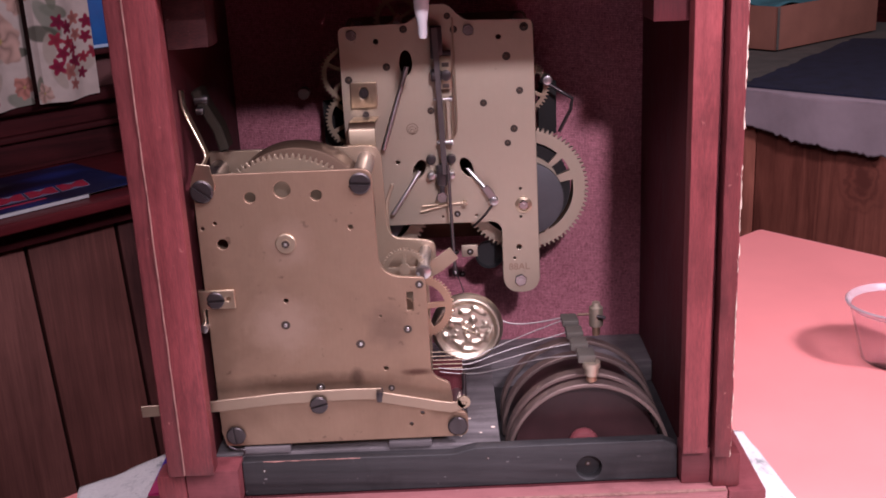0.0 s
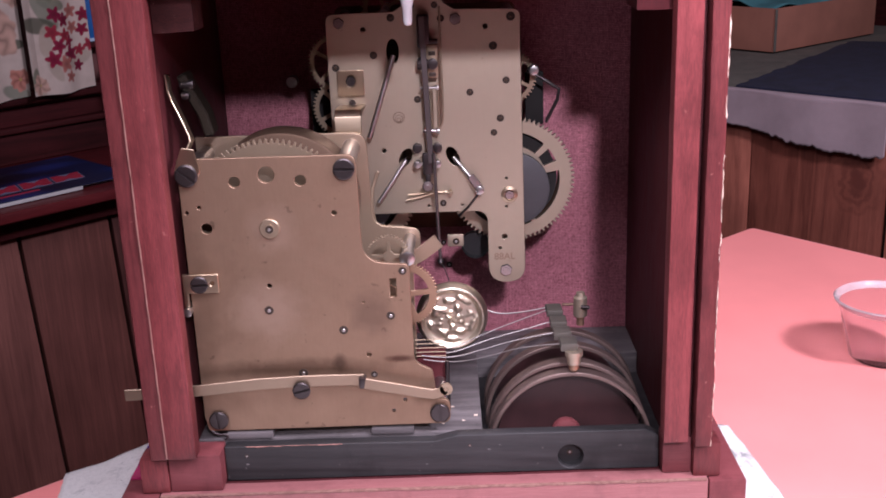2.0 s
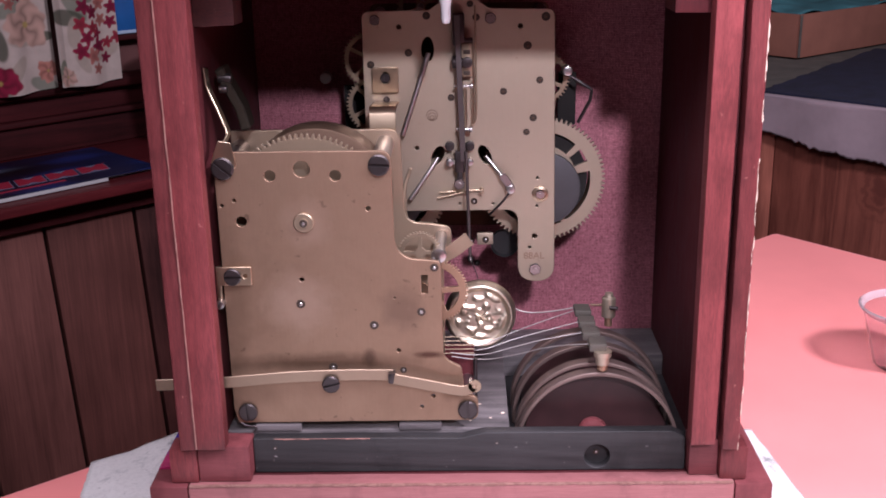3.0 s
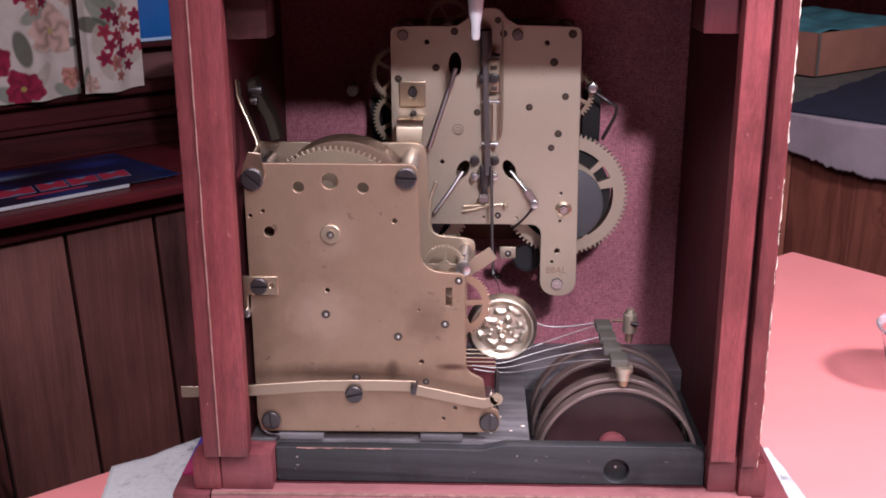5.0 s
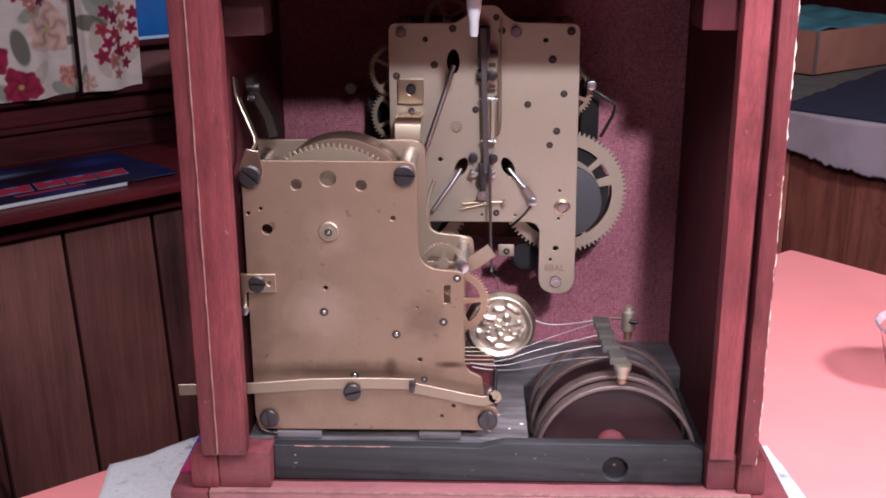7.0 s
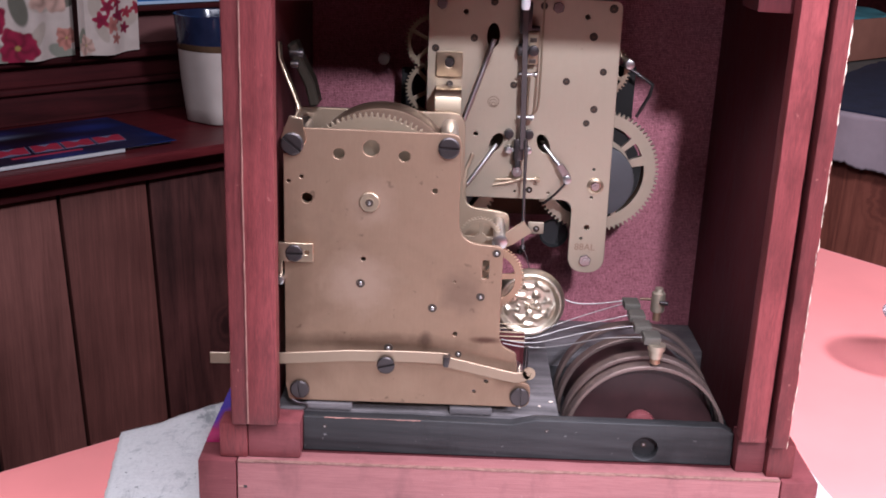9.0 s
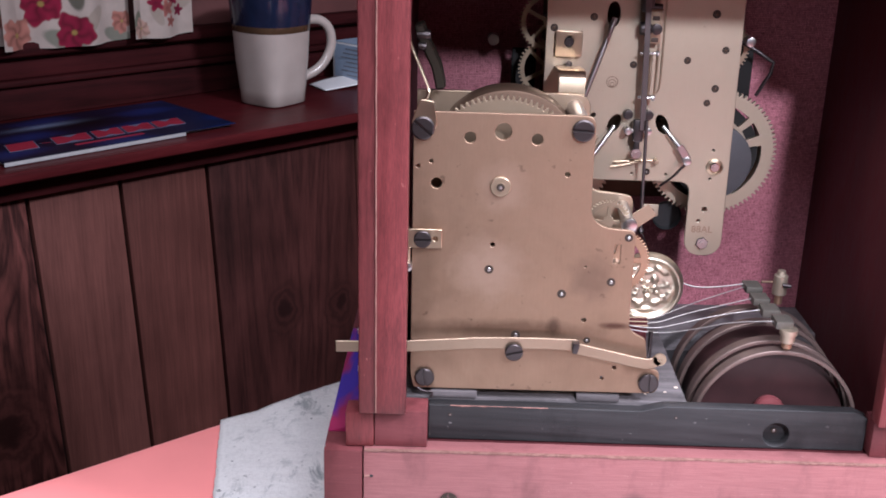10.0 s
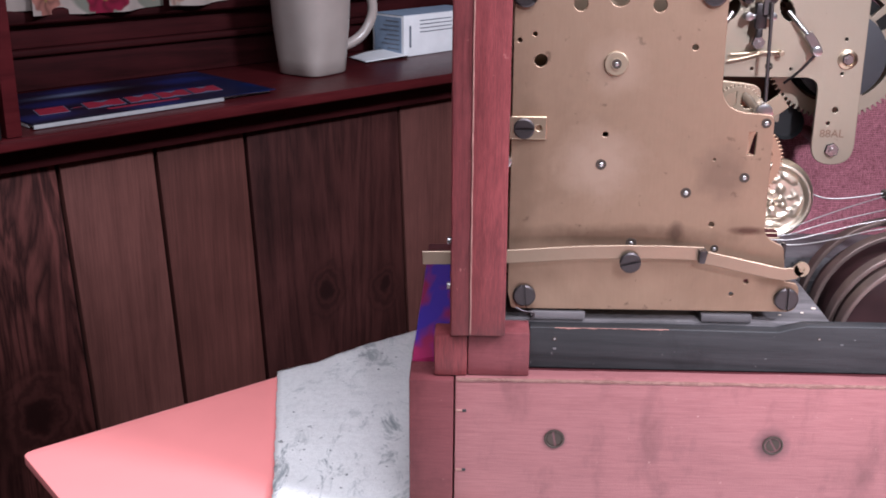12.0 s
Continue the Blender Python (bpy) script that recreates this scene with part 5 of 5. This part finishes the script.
part("curtain_rod", rod((-0.3, 0.945, 0.505), (0.34, 0.945, 0.505), 0.006), M_brass3, curtain, "", NORTH)


def cover(a, b):
    """Dark blue glossy cover with a lighter swirl."""
    n = np.sin(a * 9 + b * 5) * np.sin(b * 11 - a * 4)
    rgb = np.array([[0.0024, 0.0024, 0.014]]) + np.clip(n, 0, 1)[:, None] * np.array([[0.004, 0.010, 0.06]])
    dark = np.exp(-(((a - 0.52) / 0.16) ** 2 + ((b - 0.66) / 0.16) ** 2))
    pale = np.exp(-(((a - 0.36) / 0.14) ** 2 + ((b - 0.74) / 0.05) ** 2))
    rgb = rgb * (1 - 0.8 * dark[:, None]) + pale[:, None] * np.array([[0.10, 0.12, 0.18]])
    right = smooth01(0.55, 1.0, a)
    return rgb + (right * 0.022)[:, None] * np.array([[0.05, 0.25, 1.0]])


magazine = thing("magazine", (0.13, 0.84, 0.046), "dark blue glossy magazine with red title shapes", "magazine", frame_of=NORTH)
MAG = NORTH @ pose(-0.008, 0.765, 0.0455, 0, 0, 1.2)
part("pages", box(0, 0.272, 0.0120, 0.16, 0.0, 0.0034, 0.0004), M_paper, magazine, "", MAG)
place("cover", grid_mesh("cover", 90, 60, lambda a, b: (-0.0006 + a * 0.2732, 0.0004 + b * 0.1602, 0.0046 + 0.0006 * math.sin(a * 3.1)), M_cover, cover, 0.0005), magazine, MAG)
part("spine", box(-0.0004, 0.205, -0.0014, 0.0006, 0.0004, 0.0042, 0.0004), M_page_edge, magazine, "white paper edge", MAG)
# the title: slanted letter-sized blocks
TITLE = ((0.020, 0.032), (0.056, 0.012), (0.070, 0.042), (0.116, 0.034), (0.152, 0.036), (0.190, 0.036))
for k, (x, w) in enumerate(TITLE):
    hgt = 0.005 if k == 1 else 0.031
    bm = box(x, x + w, 0.032 + (0.014 if k == 1 else 0), 0.032 + hgt + (0.010 if k == 1 else 0), 0.0053, 0.0056, 0)
    for v in bm.verts:
        v.co.x += (v.co.y - 0.032) * 0.25
    part("title_outline", bm, M_title_edge, magazine, "", MAG)
    bm = box(x + 0.0012, x + w - 0.0012, 0.0332 + (0.012 if k == 1 else 0), 0.032 + hgt - 0.0012 + (0.010 if k == 1 else 0), 0.0057, 0.0059, 0)
    if k in (2, 3, 4, 5):     # notch the blocks so that they read as separate capitals
        bmesh.ops.subdivide_edges(bm, edges=[e for e in bm.edges if abs(e.verts[0].co.x - e.verts[1].co.x) > 0.01], cuts=3)
        mid = x + w / 2
        for v in bm.verts:
            if abs(v.co.x - mid) < w * 0.05:
                v.co.y = 0.045 + (v.co.y - 0.045) * 0.45
    for v in bm.verts:
        v.co.x += (v.co.y - 0.032) * 0.25
    part("title_block", bm, M_inkred, magazine, "", MAG)
part("subtitle_bar", box(0.085, 0.165, 0.018, 0.023, 0.0053, 0.0056, 0), M_inkred, magazine, "", MAG)

# mug: square-footed, tapered, with a dark glazed upper band
mug = thing("mug", (0.375, 0.86, 0.0455), "tall cream stoneware mug with a navy glazed rim", "mug", frame_of=NORTH)
MUG = NORTH @ pose(0.378, 0.858, 0.0453, 0, 0, 12)


def mug_ring(bm, half, z, sq, n=48):
    out = []
    for i in range(n):
        a = 2 * math.pi * i / n
        c, s = math.cos(a), math.sin(a)
        k = (abs(c) ** sq + abs(s) ** sq) ** (-1 / sq)
        out.append(bm.verts.new((half * k * c, half * k * s, z)))
    return out


def mug_wall(levels, close_low):
    bm = bmesh.new()
    rings = [mug_ring(bm, *lv) for lv in levels]
    for a, b in zip(rings, rings[1:]):
        for i in range(len(a)):
            j = (i + 1) % len(a)
            bm.faces.new((a[i], a[j], b[j], b[i]))
    if close_low:
        bm.faces.new(rings[0][::-1])
    return bm


body = part("body", mug_wall([(0.0300, 0.0, 4.5), (0.0330, 0.002, 4.5), (0.0350, 0.02, 4.0), (0.0400, 0.055, 3.2), (0.0445, 0.092, 2.5)], True), M_cream, mug, "", MUG, 60)
part("glaze_line", mug_wall([(0.0447, 0.092, 2.5), (0.0456, 0.095, 2.5), (0.0462, 0.100, 2.4)], False), M_brown_glaze, mug, "", MUG, 60)
part("rim_band", mug_wall([(0.0462, 0.100, 2.4), (0.0480, 0.115, 2.3), (0.0500, 0.132, 2.2), (0.0500, 0.1345, 2.2), (0.0482, 0.1355, 2.2), (0.0470, 0.133, 2.2), (0.0430, 0.100, 2.4), (0.0360, 0.055, 3.0), (0.0300, 0.006, 4.0), (0.001, 0.005, 2.0)], False), M_navy, mug, "navy glazed rim and inside", MUG, 60)
place("handle", tube_mesh("handle", [(0.040, 0, 0.098), (0.060, 0, 0.104), (0.083, 0, 0.092), (0.088, 0, 0.066), (0.074, 0, 0.042), (0.052, 0, 0.030), (0.034, 0, 0.026)], 0.0062, M_cream, 6), mug, NORTH @ pose(0.378, 0.858, 0.0453, 0, 0, -8))

carton = thing("medicine_carton", (0.61, 0.905, 0.046), "small white and pale blue medicine carton", "carton", frame_of=NORTH)
CART = NORTH @ pose(0.540, 0.876, 0.0455, 0, 0, 3)
part("box_body", box(0, 0.14, 0, 0.06, 0, 0.0535, 0.0007), M_paper, carton, "", CART)
part("blue_panel", box(-0.0004, 0.1395, 0.002, 0.058, 0.0538, 0.0541, 0), M_inkblue, carton, "", CART)
part("blue_panel", box(-0.0006, -0.0003, 0.004, 0.056, 0.003, 0.051, 0), M_inkblue, carton, "", CART)
for k in range(7):
    part("text_bar", box(-0.0011, -0.0008, 0.008, 0.030 + 0.016 * ((k * 37 % 10) / 10), 0.009 + k * 0.006, 0.0105 + k * 0.006, 0), M_inkgrey, carton, "", CART)
part("text_bar", box(0.010, 0.0135, -0.0006, -0.0003, 0.012, 0.040, 0), M_inkgrey, carton, "", CART)
for k in range(4):
    part("text_bar", box(0.03, 0.10 - 0.01 * (k % 2), -0.0006, -0.0003, 0.030 + k * 0.005, 0.0312 + k * 0.005, 0), M_inkgrey, carton, "", CART)
leaf = grid_mesh("leaflet", 14, 10, lambda a, b: (0.47 + a * 0.075 + 0.01 * b, 0.868 + b * 0.05, 0.0475 + 0.004 * abs(math.sin(a * 2.6)) * b + 0.002 * a), M_paper, None, 0.0004)
tagged(place("leaflet", leaf, None, NORTH), "creased white folded paper leaflet on the ledge", "leaflet")

blue = thing("blue_folder", (0.37, 0.955, 0.1835), "flat blue plastic folder against the wall", "folder", frame_of=NORTH)
part("cover", box(0.285, 0.47, 0.952, 0.963, 0.183, 0.36, 0.002), M_blue, blue, "", NORTH)
part("edge_strip", box(0.285, 0.47, 0.9508, 0.9518, 0.1835, 0.1875, 0.0003), M_inkblue, blue, "", NORTH)
part("sill", box(0.27, 0.5, 0.947, 0.9685, 0.176, 0.1825, 0.001), M_wall_board, blue, "", NORTH)

divider = thing("shelf_divider", (-0.035, 0.85, 0.046), "upright dark red shelf divider board", "shelf board", frame_of=NORTH)
part("board", box(-0.041, -0.027, 0.745, 0.968, 0.0455, 0.5, 0.001), M_ledge, divider, "", NORTH)


def cassette(z0, z1, x0, x1, material, label, tilt):
    c = thing("cassette_case", ((x0 + x1) / 2, 0.79, z0), label, "cassette case", "stacked cassette cases", frame_of=NORTH)
    m = NORTH @ pose(0, 0, 0, 0, 0, tilt)
    part("shell", box(x0, x1, 0.737, 0.86, z0, z1, 0.003, 3), material, c, "", m)
    return c, m


c, m = cassette(0.0458, 0.0985, -0.26, -0.048, M_black_plastic, "black video cassette case lying on the ledge", 0)
letters = bpy.data.curves.new("letters", "FONT")
letters.body, letters.size, letters.extrude, letters.offset = "FA", 0.035, 0.0003, 0.0007
place("lettering", from_curve(letters, M_salmon_ink, "lettering", 0, pose(-0.0515, 0.7366, 0.0925, 90) @ pose(0, 0, 0, 0, 0, 180)), c, m, "salmon capitals, upside down")
c, m = cassette(0.0988, 0.116, -0.26, -0.056, M_black_plastic, "thin black case in the stack", 0)
c, m = cassette(0.1163, 0.166, -0.26, -0.049, M_grey_case, "pale grey cassette case in the stack", 0)
part("text_bar", box(-0.078, -0.074, 0.7362, 0.7369, 0.128, 0.156, 0.0002), M_inkgrey, c, "", m)
c, m = cassette(0.1663, 0.19, -0.26, -0.055, M_red_case, "red cassette case on top of the stack", 0)
part("text_bar", box(-0.12, -0.062, 0.7362, 0.7369, 0.174, 0.178, 0.0002), M_salmon_ink, c, "", m)

# ---- corner bench ----


def ragged(y):
    return 0.006 * noise.noise((y * 26, 0, 4)) + 0.004 * noise.noise((y * 120, 3, 1))


def drape(a, b):
    y = 0.258 + 0.36 * a
    if b > 0.86:
        t = (b - 0.86) / 0.14
        return (1.1265 + 0.016 * t, y, 0.0515 + 0.001 * math.sin(t * 3.1))
    t = 1 - b / 0.86
    low = -0.024 + 0.022 * smooth_ramp((y - 0.33) / 0.18) + ragged(y)
    return (1.1265 - 0.003 * t - 0.002 * math.sin(y * 37), y, 0.0515 + (low - 0.0515) * t)


def smooth_ramp(t):
    t = min(1, max(0, t))
    return t * t * (3 - 2 * t)


drape_mesh = grid_mesh("hanging_mat", 260, 24, drape, M_mat_grey, None, 0.0)
hang = place("hanging_mat", drape_mesh, None, ROOM)
sol = hang.modifiers.new("thickness", "SOLIDIFY")
sol.thickness, sol.offset = 0.003, 1
tagged(hang, "mauve-grey mat hanging ragged over the bench edge", "mat")


def sheet(name, corners, z, thick, material, label, category):
    bm = bmesh.new()
    lo = [bm.verts.new((x, y, z)) for x, y in corners]
    hi = [bm.verts.new((x, y, z + thick)) for x, y in corners]
    k = len(lo)
    bm.faces.new(lo[::-1])
    bm.faces.new(hi)
    for i in range(k):
        bm.faces.new((lo[i], lo[(i + 1) % k], hi[(i + 1) % k], hi[i]))
    return tagged(part(name, bm, material, None, "", ROOM, 0), label, category)


rn = random.Random(3)
far_edge = [(1.15 + 0.55 * t + rn.uniform(-0.004, 0.004), 0.505 + 0.075 * t + rn.uniform(-0.004, 0.004)) for t in np.linspace(0, 1, 30)]
sheet("felt_mat", [(1.143, 0.10), (1.98, 0.10), (1.98, 0.72), (1.30, 0.80), (1.143, 0.66)], 0.0475, 0.003, M_mat_olive, "olive-grey felt laid on the bench top", "mat")
sheet("navy_mat", [(1.145, 0.11), (1.85, 0.11)] + far_edge[::-1], 0.0508, 0.003, M_mat_navy, "dark navy pile mat on the bench", "mat")

carton2 = thing("cardboard_box", (1.65, 0.7, 0.051), "open brown cardboard box holding teal cloth", "box", frame_of=ROOM)
CB = ROOM @ pose(1.487, 0.628, 0.0542, 0, 0, -6)
W, D, H = 0.34, 0.24, 0.078
for name, b in (("side", (0, W, 0, 0.004, 0, H)), ("side", (0, 0.004, 0.0042, D, 0, H)), ("side", (W - 0.004, W, 0.0042, D, 0, H)), ("side", (0.0042, W - 0.0042, D - 0.004, D, 0, H)), ("bottom", (0.0042, W - 0.0042, 0.0042, D - 0.0042, 0, 0.004))):
    part(name, box(*b, 0.0006), M_card, carton2, "", CB)
part("corner_tape", box(-0.001, 0.006, -0.0012, -0.0002, 0.001, H - 0.001, 0.0003), M_mat_olive, carton2, "pale creased corner", CB)
cl = grid_mesh("teal_cloth", 40, 30, lambda a, b: (0.006 + a * (W - 0.012), 0.006 + b * (D - 0.012), 0.078 + 0.012 * noise.noise((a * 4, b * 4, 0)) + 0.016 * b), M_teal, None, 0.003)
tagged(place("folded_cloth", cl, None, CB), "crumpled teal cloth lying in the cardboard box", "cloth")
dark = thing("wicker_basket", (1.56, 0.85, 0.051), "dark brown basket behind the cardboard box", "basket", frame_of=ROOM)
for k in range(9):
    part("rib", lathe([(0.058, 0.012 * k), (0.062, 0.012 * k + 0.006), (0.058, 0.012 * k + 0.012), (0.054, 0.012 * k + 0.006), (0.058, 0.012 * k)], 36), M_plank_right, dark, "", ROOM @ pose(1.62, 0.915 - 0.02, 0.0485))

# ---- clear plastic cup on the table ----
def clear():
    n = Nodes("clear_plastic")
    n.bump(n.noise(120, 3), 0.05, 0.0006)
    return n.done((0.96, 0.95, 0.97), 0.06, 0, Transmission_Weight=1.0, IOR=1.16, Specular_IOR_Level=0.5)


M_clear = clear()


def frost():
    n = Nodes("milky_plastic_rim")
    n.bump(n.noise(200, 3), 0.05, 0.0004)
    return n.done((0.85, 0.80, 0.84), 0.25, 0, Transmission_Weight=0.7, IOR=1.25)


M_frost = frost()
CUP = (0.349, 0.304, -0.0166)
cup = thing("plastic_cup", CUP, "small clear plastic portion cup on the table", "cup")
prof = [(0, 0.0), (0.025, 0.0), (0.0265, 0.0015), (0.0375, 0.044), (0.0366, 0.0445), (0.0256, 0.0024), (0.0245, 0.0012), (0, 0.0012)]
part("bowl", lathe(prof, 56), M_clear, cup, "", pose(*CUP), 50)
part("rim", lathe([(0.0374, 0.0440), (0.0405, 0.0468), (0.0412, 0.0488), (0.0400, 0.0498), (0.0385, 0.0484), (0.0364, 0.0446), (0.0374, 0.0440)], 56), M_frost, cup, "milky rolled rim", pose(*CUP), 50)
